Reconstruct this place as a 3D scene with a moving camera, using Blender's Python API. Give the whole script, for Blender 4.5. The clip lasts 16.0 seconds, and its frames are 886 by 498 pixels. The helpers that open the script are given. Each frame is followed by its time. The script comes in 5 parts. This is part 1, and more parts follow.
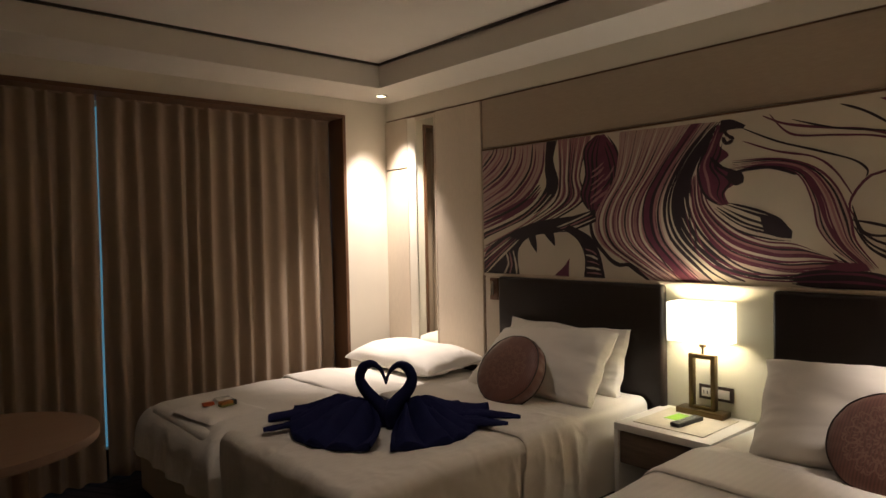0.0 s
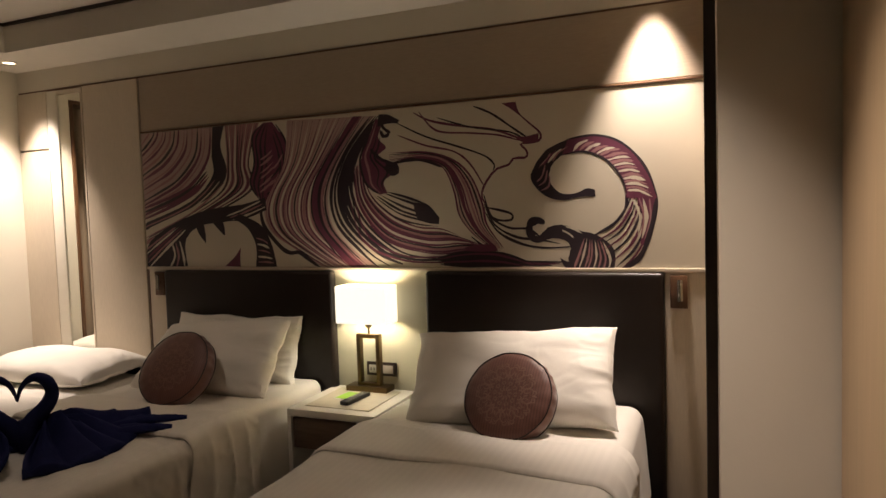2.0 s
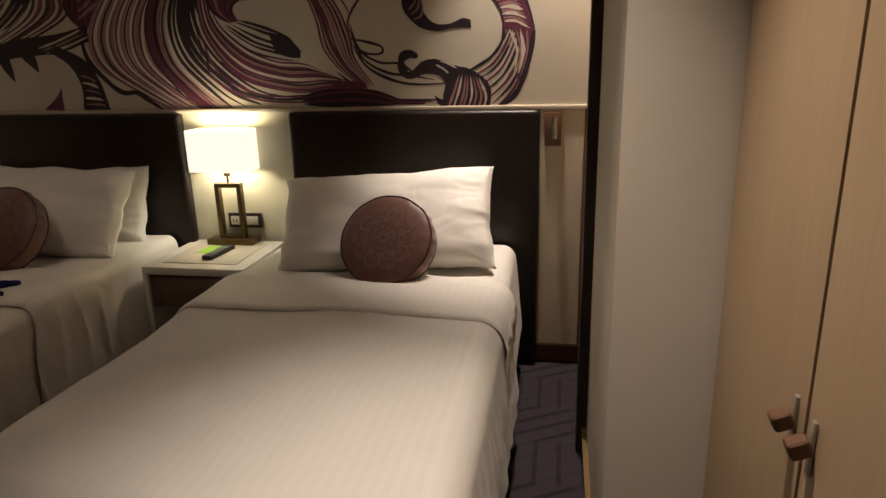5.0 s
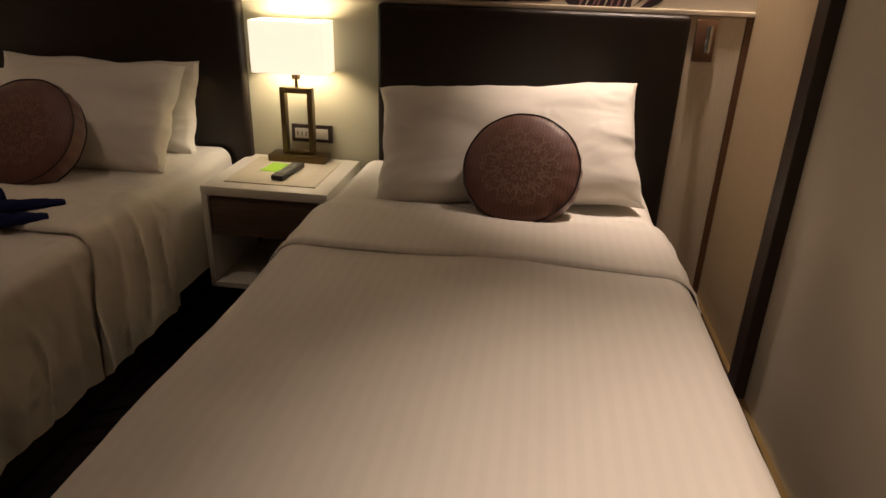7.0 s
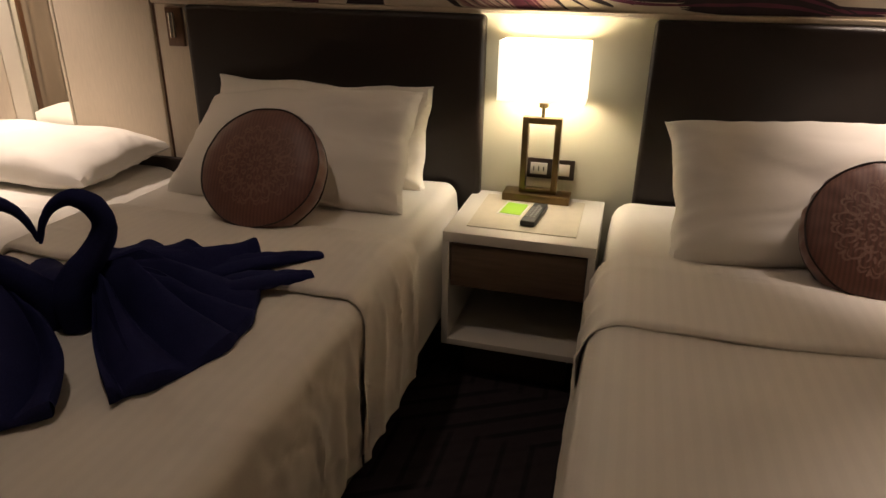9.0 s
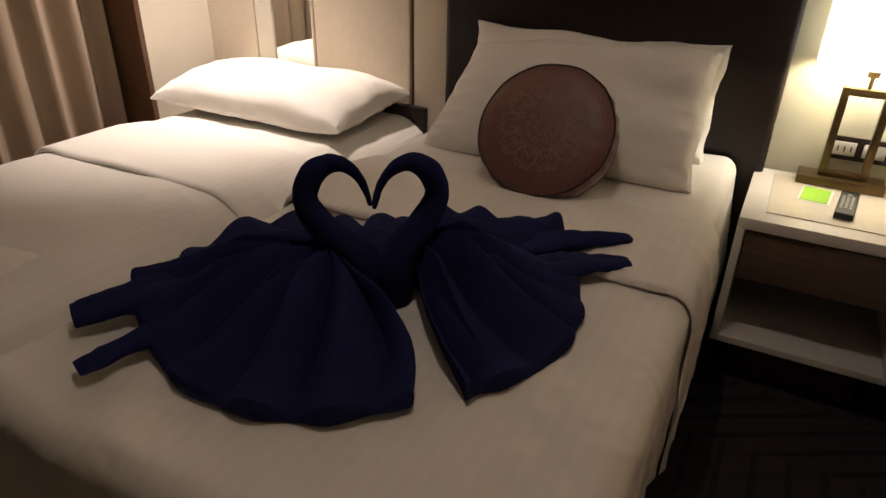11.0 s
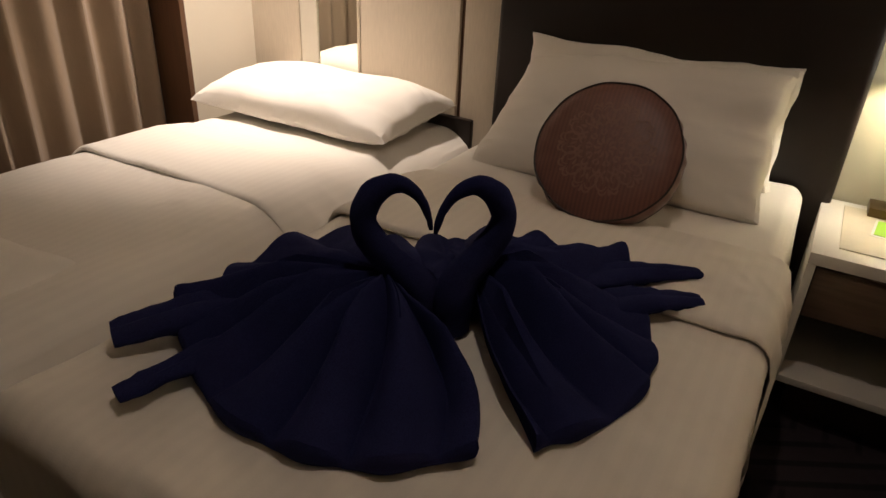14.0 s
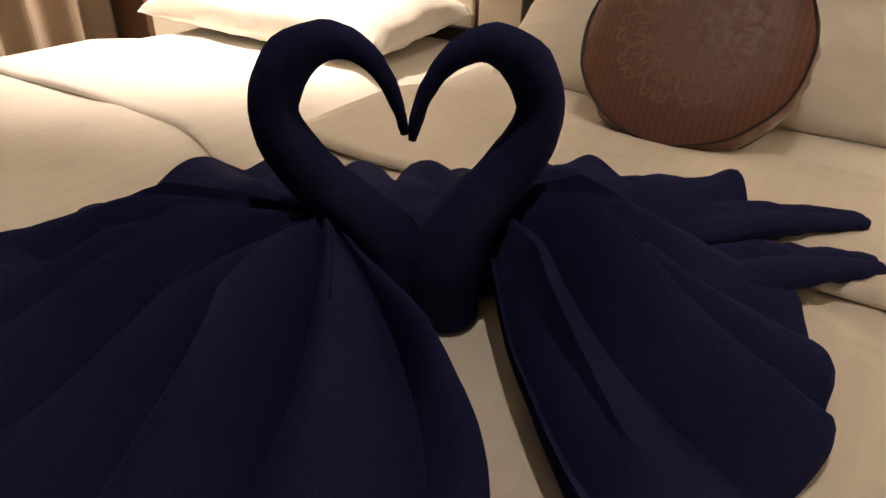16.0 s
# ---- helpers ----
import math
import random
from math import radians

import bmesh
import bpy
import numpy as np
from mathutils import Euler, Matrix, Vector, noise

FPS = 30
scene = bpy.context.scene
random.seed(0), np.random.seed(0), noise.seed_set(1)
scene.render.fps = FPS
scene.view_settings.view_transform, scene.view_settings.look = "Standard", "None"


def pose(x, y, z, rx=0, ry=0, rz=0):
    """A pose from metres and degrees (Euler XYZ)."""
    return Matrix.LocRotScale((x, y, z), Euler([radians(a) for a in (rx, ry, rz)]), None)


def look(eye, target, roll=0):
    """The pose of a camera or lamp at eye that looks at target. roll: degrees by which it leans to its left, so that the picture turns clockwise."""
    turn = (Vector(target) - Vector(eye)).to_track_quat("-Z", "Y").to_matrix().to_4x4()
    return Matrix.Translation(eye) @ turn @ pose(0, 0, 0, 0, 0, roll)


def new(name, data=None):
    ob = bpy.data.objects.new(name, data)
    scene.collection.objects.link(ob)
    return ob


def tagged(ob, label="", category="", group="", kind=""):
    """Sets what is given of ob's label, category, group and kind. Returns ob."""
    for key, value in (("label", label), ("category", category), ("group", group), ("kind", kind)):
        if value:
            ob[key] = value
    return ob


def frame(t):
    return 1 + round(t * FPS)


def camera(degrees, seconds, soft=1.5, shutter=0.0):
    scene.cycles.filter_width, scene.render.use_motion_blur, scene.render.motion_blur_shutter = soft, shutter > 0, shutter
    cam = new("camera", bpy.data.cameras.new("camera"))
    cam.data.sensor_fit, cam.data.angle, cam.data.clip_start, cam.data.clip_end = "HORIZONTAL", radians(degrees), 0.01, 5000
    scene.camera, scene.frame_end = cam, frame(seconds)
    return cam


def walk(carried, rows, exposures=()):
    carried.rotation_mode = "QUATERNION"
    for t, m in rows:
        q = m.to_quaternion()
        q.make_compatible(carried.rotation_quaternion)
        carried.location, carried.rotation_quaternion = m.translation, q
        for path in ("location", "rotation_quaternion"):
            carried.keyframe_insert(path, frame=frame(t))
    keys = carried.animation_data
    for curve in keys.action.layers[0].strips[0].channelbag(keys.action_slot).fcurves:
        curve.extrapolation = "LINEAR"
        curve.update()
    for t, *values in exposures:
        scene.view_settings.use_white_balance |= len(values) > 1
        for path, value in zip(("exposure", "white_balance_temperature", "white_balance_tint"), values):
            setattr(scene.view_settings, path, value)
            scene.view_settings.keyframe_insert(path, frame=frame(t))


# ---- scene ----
import itertools

cam = camera(67.9, 16.0)
PATH = [
    (0, (1.903, 2.378, 1.481), (3.218, 3.884, 1.428), -1.2),
    (0.5, (1.929, 2.356, 1.475), (3.396, 3.714, 1.414), -1.5),
    (1, (1.954, 2.332, 1.461), (3.578, 3.497, 1.382), -1.3),
    (1.5, (1.963, 2.309, 1.479), (3.721, 3.257, 1.373), -1.6),
    (2, (1.963, 2.293, 1.475), (3.809, 3.055, 1.364), -1.8),
    (2.5, (1.964, 2.27, 1.452), (3.889, 2.804, 1.345), -1.9),
    (3, (1.971, 2.268, 1.452), (3.94, 2.591, 1.317), -1.9),
    (3.5, (1.973, 2.275, 1.452), (3.946, 2.55, 1.281), -1.7),
    (4, (1.977, 2.311, 1.447), (3.932, 2.645, 1.196), -2.0),
    (4.5, (2.004, 2.348, 1.441), (3.926, 2.733, 1.048), -3.4),
    (4.7, (2.03, 2.361, 1.432), (3.938, 2.73, 0.957), -2.9),
    (6.8, (2.384, 2.958, 1.317), (4.211, 3.22, 0.546), 2.5),
    (7, (2.408, 3.015, 1.332), (4.225, 3.252, 0.532), 1.9),
    (7.5, (2.451, 3.203, 1.338), (4.268, 3.414, 0.529), 1.3),
    (8, (2.565, 3.375, 1.327), (4.371, 3.641, 0.512), 1.0),
    (8.5, (2.648, 3.506, 1.335), (4.446, 3.887, 0.546), 0.1),
    (9, (2.679, 3.672, 1.321), (4.453, 4.161, 0.538), 0.9),
    (9.5, (2.674, 3.841, 1.323), (4.441, 4.355, 0.541), 0.7),
    (10, (2.679, 3.967, 1.32), (4.417, 4.549, 0.519), 0.4),
    (10.2, (2.703, 4.021, 1.31), (4.407, 4.661, 0.481), 0.6),
    (12.3, (2.671, 4.182, 1.346), (4.131, 5.107, 0.339), 2.1),
    (12.5, (2.66, 4.169, 1.352), (4.153, 5.105, 0.407), 2.1),
    (13, (2.648, 4.163, 1.352), (4.192, 5.099, 0.491), 2.0),
    (13.5, (2.655, 4.187, 1.335), (4.208, 5.105, 0.471), 2.3),
    (14, (2.747, 4.261, 1.308), (4.292, 5.133, 0.385), 2.9),
    (14.5, (2.926, 4.357, 1.286), (4.413, 5.257, 0.296), 2.5),
    (15, (3.079, 4.417, 1.22), (4.517, 5.326, 0.168), 2.1),
    (15.5, (3.165, 4.451, 1.094), (4.599, 5.369, 0.034), 1.8),
    (16, (3.167, 4.448, 1.026), (4.635, 5.365, -0.002), 1.6),
]
EXPOSURES = [(0.0, 0.08, 6350, 13), (0.7, -0.06, 6400, 13), (1.5, -0.1, 6450, 13), (2.0, -0.22, 6600, 13), (2.5, -0.44, 6550, 13), (3.5, -0.54, 6450, 12), (4.7, -0.42, 6450, 12), (7.0, -0.52, 7200, 18), (8.0, -0.42, 7400, 18), (9.5, 0.08, 6500, 16), (10.2, 0.2, 6300, 15), (12.4, 0.24, 6400, 14), (13.0, 0.14, 6450, 14), (14.0, 0.2, 6550, 13), (15.0, 0.36, 6650, 13), (15.5, 0.6, 6750, 14), (16.0, 1.2, 6750, 12)]
walk(cam, [(t, look(eye, target, roll)) for t, eye, target, roll in PATH], EXPOSURES)


# ---- light ----
world = bpy.data.worlds.new("world")
scene.world = world
world.use_nodes = True
wbg = world.node_tree.nodes["Background"]
sky = world.node_tree.nodes.new("ShaderNodeTexSky")
sky.sky_type, sky.sun_disc, sky.sun_elevation, sky.sun_rotation = "NISHITA", False, radians(3), radians(250)
world.node_tree.links.new(sky.outputs[0], wbg.inputs[0])
wbg.inputs[1].default_value = 0.05
WARM = (1.0, 0.85, 0.725)


def lamp(name, kind, m, power, color=WARM, **more):
    data = bpy.data.lights.new(name, kind)
    data.energy, data.color = power, color
    if "radius" in more:
        data.shadow_soft_size = more["radius"]
    if "cone" in more:
        data.spot_size, data.spot_blend = radians(more["cone"]), more.get("blend", 0.5)
    if "size" in more:
        data.shape, data.size, data.size_y = "RECTANGLE", more["size"][0], more["size"][1]
    ob = new(name, data)
    ob.matrix_world = m
    return ob


# downlights in the soffit: over the window corner, the far bed's corner and the wardrobe
# the last three are made-up fill: entrance side, hall and above the swan bed
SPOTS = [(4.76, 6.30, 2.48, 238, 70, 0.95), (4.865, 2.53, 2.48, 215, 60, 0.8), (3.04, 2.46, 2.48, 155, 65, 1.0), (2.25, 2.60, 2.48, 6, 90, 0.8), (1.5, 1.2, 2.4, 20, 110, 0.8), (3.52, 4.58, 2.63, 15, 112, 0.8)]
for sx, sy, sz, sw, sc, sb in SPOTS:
    lamp("downlight_or_fill_beam", "SPOT", pose(sx, sy, sz - 0.035), sw, cone=sc, blend=sb, radius=0.03)
lamp("bedside_bulb", "POINT", pose(4.92, 3.95, 1.02), 8.5, color=(1.0, 0.93, 0.78), radius=0.04)


# ---- materials ----
def material(name, color, rough=0.6, metal=0.0, vary=0.12, scale=6.0, grain=0.0, grain_scale=300.0, bump=0.0, bump_scale=60.0, sheen=0.0, coat=0.0, stretch=(1, 1, 1), spec=0.5):
    m = bpy.data.materials.new(name)
    m.use_nodes = True
    n, l = m.node_tree.nodes, m.node_tree.links
    b = n["Principled BSDF"]
    tc = n.new("ShaderNodeTexCoord")
    mp = n.new("ShaderNodeMapping")
    mp.inputs["Scale"].default_value = stretch
    l.new(tc.outputs["Object"], mp.inputs[0])
    a = n.new("ShaderNodeTexNoise")
    a.inputs["Scale"].default_value, a.inputs["Detail"].default_value = scale, 4
    l.new(mp.outputs[0], a.inputs[0])
    g = n.new("ShaderNodeTexNoise")
    g.inputs["Scale"].default_value, g.inputs["Detail"].default_value = grain_scale, 2
    l.new(mp.outputs[0], g.inputs[0])
    amount = n.new("ShaderNodeMath")
    amount.operation = "MULTIPLY_ADD"
    amount.inputs[1].default_value, amount.inputs[2].default_value = vary * 2, 1 - vary
    l.new(a.outputs[0], amount.inputs[0])
    fine = n.new("ShaderNodeMath")
    fine.operation = "MULTIPLY_ADD"
    fine.inputs[1].default_value, fine.inputs[2].default_value = grain * 2, 1 - grain
    l.new(g.outputs[0], fine.inputs[0])
    both = n.new("ShaderNodeMath")
    both.operation = "MULTIPLY"
    l.new(amount.outputs[0], both.inputs[0])
    l.new(fine.outputs[0], both.inputs[1])
    mix = n.new("ShaderNodeVectorMath")
    mix.operation = "SCALE"
    mix.inputs[0].default_value = color
    l.new(both.outputs[0], mix.inputs["Scale"])
    l.new(mix.outputs[0], b.inputs["Base Color"])
    b.inputs["Roughness"].default_value, b.inputs["Metallic"].default_value = rough, metal
    b.inputs["Specular IOR Level"].default_value = spec
    b.inputs["Sheen Weight"].default_value, b.inputs["Coat Weight"].default_value = sheen, coat
    if bump:
        h = n.new("ShaderNodeTexNoise")
        h.inputs["Scale"].default_value, h.inputs["Detail"].default_value = bump_scale, 3
        l.new(mp.outputs[0], h.inputs[0])
        bp = n.new("ShaderNodeBump")
        bp.inputs["Strength"].default_value, bp.inputs["Distance"].default_value = bump, 0.004
        l.new(h.outputs[0], bp.inputs["Height"])
        l.new(bp.outputs[0], b.inputs["Normal"])
    return m


def striped(m, axis, period, depth, share=0.5, strength=0.0):
    """Weaves fine satin stripes into the colour of a material, along one object axis."""
    n, l = m.node_tree.nodes, m.node_tree.links
    b = n["Principled BSDF"]
    src = b.inputs["Base Color"].links[0].from_socket
    tc = n.new("ShaderNodeTexCoord")
    sep = n.new("ShaderNodeSeparateXYZ")
    l.new(tc.outputs["Object"], sep.inputs[0])
    k = n.new("ShaderNodeMath")
    k.operation = "MULTIPLY"
    k.inputs[1].default_value = 1 / period
    l.new(sep.outputs[axis], k.inputs[0])
    f = n.new("ShaderNodeMath")
    f.operation = "PINGPONG"
    f.inputs[1].default_value = 0.5
    l.new(k.outputs[0], f.inputs[0])
    r = n.new("ShaderNodeMapRange")
    r.interpolation_type = "SMOOTHSTEP"
    r.inputs[1].default_value, r.inputs[2].default_value = share * 0.5 - 0.06, share * 0.5 + 0.06
    r.inputs[3].default_value, r.inputs[4].default_value = 1.0, 1 - depth
    l.new(f.outputs[0], r.inputs[0])
    v = n.new("ShaderNodeVectorMath")
    v.operation = "SCALE"
    l.new(src, v.inputs[0])
    l.new(r.outputs[0], v.inputs["Scale"])
    l.new(v.outputs[0], b.inputs["Base Color"])
    return m


M = {}
M["paint"] = material("cream wall paint", (0.74, 0.69, 0.585), 0.7, vary=0.04, bump=0.05, bump_scale=120)
M["ceiling"] = material("ceiling paint", (0.76, 0.71, 0.63), 0.8, vary=0.03)
M["cladding"] = material("beige fabric wall covering", (0.62, 0.535, 0.42), 0.75, vary=0.05, grain=0.10, grain_scale=160, bump=0.12, bump_scale=260, stretch=(1, 1, 0.12))
M["tan"] = material("tan fabric wall covering", (0.41, 0.33, 0.245), 0.75, vary=0.05, grain=0.10, grain_scale=160, bump=0.12, bump_scale=260, stretch=(1, 0.12, 1))
M["niche"] = material("pale green grey wallpaper", (0.58, 0.55, 0.41), 0.7, vary=0.05, bump=0.1, bump_scale=200)
M["canvas"] = material("printed mural panel", (0.58, 0.52, 0.415), 0.6, vary=0.05, grain=0.04)
M["ink"] = material("dark plum mural ink", (0.018, 0.008, 0.014), 0.6, vary=0.3, scale=20)
M["plum"] = material("plum mural ink", (0.115, 0.020, 0.048), 0.6, vary=0.3, scale=20)
M["blush"] = material("pale blush mural ink", (0.40, 0.275, 0.245), 0.6, vary=0.15, scale=12)
M["rose"] = material("dusty rose mural ink", (0.30, 0.145, 0.15), 0.6, vary=0.2, scale=20)
M["return"] = material("tan fabric return wall", (0.37, 0.275, 0.165), 0.75, vary=0.05, grain=0.10, grain_scale=160, bump=0.12, bump_scale=260, stretch=(1, 1, 0.12))
M["grey"] = material("grey wall paint", (0.60, 0.545, 0.45), 0.7, vary=0.04, bump=0.05, bump_scale=120)
M["wood"] = material("pale oak veneer", (0.52, 0.37, 0.22), 0.5, vary=0.10, scale=9, grain=0.09, grain_scale=90, stretch=(1, 1, 0.05), bump=0.05, bump_scale=90)
M["walnut"] = material("brown walnut veneer", (0.13, 0.062, 0.03), 0.45, vary=0.15, scale=8, grain=0.25, grain_scale=80, stretch=(1, 1, 0.06))
M["darkwood"] = material("dark stained wood", (0.030, 0.017, 0.011), 0.4, vary=0.2, grain=0.2, grain_scale=60, stretch=(1, 1, 0.08))
M["leather"] = material("dark brown leather", (0.016, 0.0095, 0.007), 0.38, vary=0.2, scale=4, bump=0.25, bump_scale=350, spec=0.4)
M["linen"] = striped(material("white satin stripe linen", (0.78, 0.74, 0.67), 0.62, vary=0.03, bump=0.06, bump_scale=500, sheen=0.1), 1, 0.030, 0.026)
M["sheet"] = material("white bed sheet", (0.78, 0.74, 0.67), 0.65, vary=0.03, bump=0.08, bump_scale=40, sheen=0.1)
M["pillow"] = material("white pillow cotton", (0.80, 0.76, 0.69), 0.65, vary=0.03, bump=0.10, bump_scale=30, sheen=0.1)
M["valance"] = material("off white upholstered bed base", (0.55, 0.46, 0.34), 0.8, vary=0.06, bump=0.1)
M["towel"] = material("navy terry towel", (0.016, 0.0185, 0.066), 0.95, vary=0.28, scale=12, grain=0.5, grain_scale=420, bump=0.2, bump_scale=520, spec=0.05, sheen=0.07)
M["towel"].node_tree.nodes["Principled BSDF"].inputs["Sheen Tint"].default_value = (0.10, 0.13, 0.52, 1)
M["curtain"] = material("taupe curtain cloth", (0.33, 0.245, 0.17), 0.75, vary=0.08, grain=0.06, bump=0.1, bump_scale=300, stretch=(1, 1, 0.2), sheen=0.1)
M["bronze"] = material("antique bronze", (0.16, 0.105, 0.045), 0.35, metal=0.85, vary=0.2, scale=20, grain=0.1)
M["white"] = material("white lacquer", (0.72, 0.68, 0.61), 0.4, vary=0.04)
M["drawer"] = material("brown oak drawer front", (0.115, 0.072, 0.048), 0.5, vary=0.25, grain=0.5, grain_scale=70, stretch=(1, 0.08, 1))
M["runner"] = material("beige stone inlay", (0.58, 0.52, 0.41), 0.45, vary=0.12, scale=25)
M["black"] = material("black plastic", (0.012, 0.012, 0.012), 0.4, vary=0.1)
M["button"] = material("grey rubber", (0.32, 0.32, 0.31), 0.6)
M["plastic"] = material("white plastic", (0.66, 0.62, 0.55), 0.4, vary=0.03)
M["chrome"] = material("brushed chrome", (0.62, 0.60, 0.56), 0.22, metal=1.0, vary=0.05)
M["lime"] = material("lime green card", (0.30, 0.58, 0.03), 0.5, vary=0.04)
M["card"] = material("white card", (0.72, 0.70, 0.64), 0.5)
M["brown"] = material("cushion satin", (0.165, 0.068, 0.047), 0.48, vary=0.12, scale=10, grain=0.1, grain_scale=200, sheen=0.25)
M["piping"] = material("dark cord piping", (0.022, 0.010, 0.008), 0.5)
M["gold"] = material("brass trim", (0.55, 0.40, 0.18), 0.3, metal=0.9, vary=0.1)
M["carpet"] = material("dark patterned carpet", (0.030, 0.021, 0.0265), 0.95, vary=0.3, scale=30, grain=0.3, grain_scale=500, bump=0.5, bump_scale=400)
cn, cl = M["carpet"].node_tree.nodes, M["carpet"].node_tree.links
ctc, cmx = cn.new("ShaderNodeTexCoord"), cn.new("ShaderNodeMixRGB")


def carpet_lines(turn, period, share):
    """Parallel dark lines across the carpet, turned about the upright."""
    mp, sep, k, pp, mr = (cn.new("ShaderNode" + s) for s in ("Mapping", "SeparateXYZ", "Math", "Math", "MapRange"))
    mp.inputs["Rotation"].default_value[2] = radians(turn)
    cl.new(ctc.outputs["Object"], mp.inputs[0])
    cl.new(mp.outputs[0], sep.inputs[0])
    k.operation, k.inputs[1].default_value = "MULTIPLY", 1 / period
    cl.new(sep.outputs[1], k.inputs[0])
    pp.operation, pp.inputs[1].default_value = "PINGPONG", 0.5
    cl.new(k.outputs[0], pp.inputs[0])
    mr.inputs[1].default_value, mr.inputs[2].default_value = share * 0.5 - 0.03, share * 0.5 + 0.03
    mr.inputs[3].default_value, mr.inputs[4].default_value = 0.22, 1.0
    cl.new(pp.outputs[0], mr.inputs[0])
    return mr.outputs[0]


straight, slanted, bands = carpet_lines(0, 0.085, 0.20), carpet_lines(60, 0.075, 0.28), carpet_lines(90, 0.52, 0.5)
cpick, ctint = cn.new("ShaderNodeMix"), cn.new("ShaderNodeCombineXYZ")
cl.new(bands, cpick.inputs[0])
cl.new(straight, cpick.inputs[2])
cl.new(slanted, cpick.inputs[3])
for k in range(3):
    cl.new(cpick.outputs[0], ctint.inputs[k])
csrc = cn["Principled BSDF"].inputs["Base Color"].links[0].from_socket
cmx.blend_type, cmx.inputs[0].default_value = "MULTIPLY", 1.0
cl.new(csrc, cmx.inputs[1])
cl.new(ctint.outputs[0], cmx.inputs[2])
cl.new(cmx.outputs[0], cn["Principled BSDF"].inputs["Base Color"])
M["sign"] = material("brushed silver plate", (0.42, 0.38, 0.32), 0.35, metal=0.6, vary=0.06)
M["carton"] = material("orange printed carton", (0.42, 0.17, 0.03), 0.45, vary=0.3, scale=60)
M["olive"] = material("green printed carton", (0.20, 0.22, 0.04), 0.45, vary=0.3, scale=60)
M["orange"] = material("orange wrapper", (0.55, 0.10, 0.02), 0.4)
M["cellophane"] = material("pale crinkled film", (0.70, 0.66, 0.58), 0.15, vary=0.2, scale=60, bump=0.6, bump_scale=80)
M["table"] = material("brown table veneer", (0.26, 0.16, 0.10), 0.4, vary=0.1, grain=0.15, grain_scale=60, stretch=(0.1, 1, 1))


M["brown_face"] = striped(material("striped brown satin", (0.165, 0.066, 0.048), 0.5, vary=0.14, scale=10, grain=0.12, grain_scale=260, sheen=0.2), 0, 0.011, 0.22)
M["thread"] = material("pale brown embroidery thread", (0.215, 0.110, 0.081), 0.6, vary=0.2, scale=60, grain=0.3, grain_scale=500, bump=0.4, bump_scale=600)


def wrinkled(m, scale, depth, strength=0.5):
    """Adds long soft creases of pressed and slept-on cotton to a cloth."""
    n, l = m.node_tree.nodes, m.node_tree.links
    tc, tx, bp = n.new("ShaderNodeTexCoord"), n.new("ShaderNodeTexNoise"), n.new("ShaderNodeBump")
    tx.noise_type = "RIDGED_MULTIFRACTAL"
    tx.inputs["Scale"].default_value, tx.inputs["Detail"].default_value, tx.inputs["Distortion"].default_value = scale, 2.5, 0.7
    bp.inputs["Strength"].default_value, bp.inputs["Distance"].default_value = strength, depth
    l.new(tc.outputs["Object"], tx.inputs[0])
    l.new(tx.outputs[0], bp.inputs["Height"])
    old = n["Principled BSDF"].inputs["Normal"].links
    if old:
        l.new(old[0].from_socket, bp.inputs["Normal"])
    l.new(bp.outputs[0], n["Principled BSDF"].inputs["Normal"])


wrinkled(M["linen"], 2.6, 0.010, 0.35)
M["creased"] = striped(material("creased white satin stripe linen", (0.76, 0.71, 0.63), 0.65, vary=0.04, bump=0.08, bump_scale=300, sheen=0.1), 1, 0.030, 0.022)
wrinkled(M["creased"], 3.2, 0.022, 0.6)
wrinkled(M["creased"], 9.5, 0.011, 0.6)
wrinkled(M["sheet"], 3.0, 0.010, 0.35)
wrinkled(M["pillow"], 4.5, 0.012, 0.5)
wrinkled(M["pillow"], 11.0, 0.005, 0.4)
wrinkled(M["towel"], 7.0, 0.004, 0.3)
mirror = bpy.data.materials.new("mirror")
mirror.use_nodes = True
mb = mirror.node_tree.nodes["Principled BSDF"]
mb.inputs["Base Color"].default_value, mb.inputs["Metallic"].default_value, mb.inputs["Roughness"].default_value = (0.80, 0.82, 0.76, 1), 1.0, 0.02
M["mirror"] = mirror


def glowing(name, color, strength):
    m = bpy.data.materials.new(name)
    m.use_nodes = True
    b = m.node_tree.nodes["Principled BSDF"]
    b.inputs["Base Color"].default_value = (*color, 1)
    b.inputs["Emission Color"].default_value = (*color, 1)
    b.inputs["Emission Strength"].default_value = strength
    return m


M["bulb"] = glowing("lit lens", (1.0, 0.82, 0.55), 6.0)
shade = bpy.data.materials.new("lit fabric shade")
shade.use_nodes = True
sn, sl = shade.node_tree.nodes, shade.node_tree.links
shb = sn["Principled BSDF"]
shb.inputs["Base Color"].default_value = (0.85, 0.78, 0.60, 1)
shb.inputs["Emission Color"].default_value = (1.0, 0.93, 0.76, 1)
shb.inputs["Emission Strength"].default_value = 1.4
M["shade"] = shade
glassm = bpy.data.materials.new("window glass")
glassm.use_nodes = True
gb = glassm.node_tree.nodes["Principled BSDF"]
gb.inputs["Transmission Weight"].default_value, gb.inputs["Roughness"].default_value = 1.0, 0.0
gb.inputs["Base Color"].default_value = (0.85, 0.93, 0.95, 1)
M["glass"] = glassm


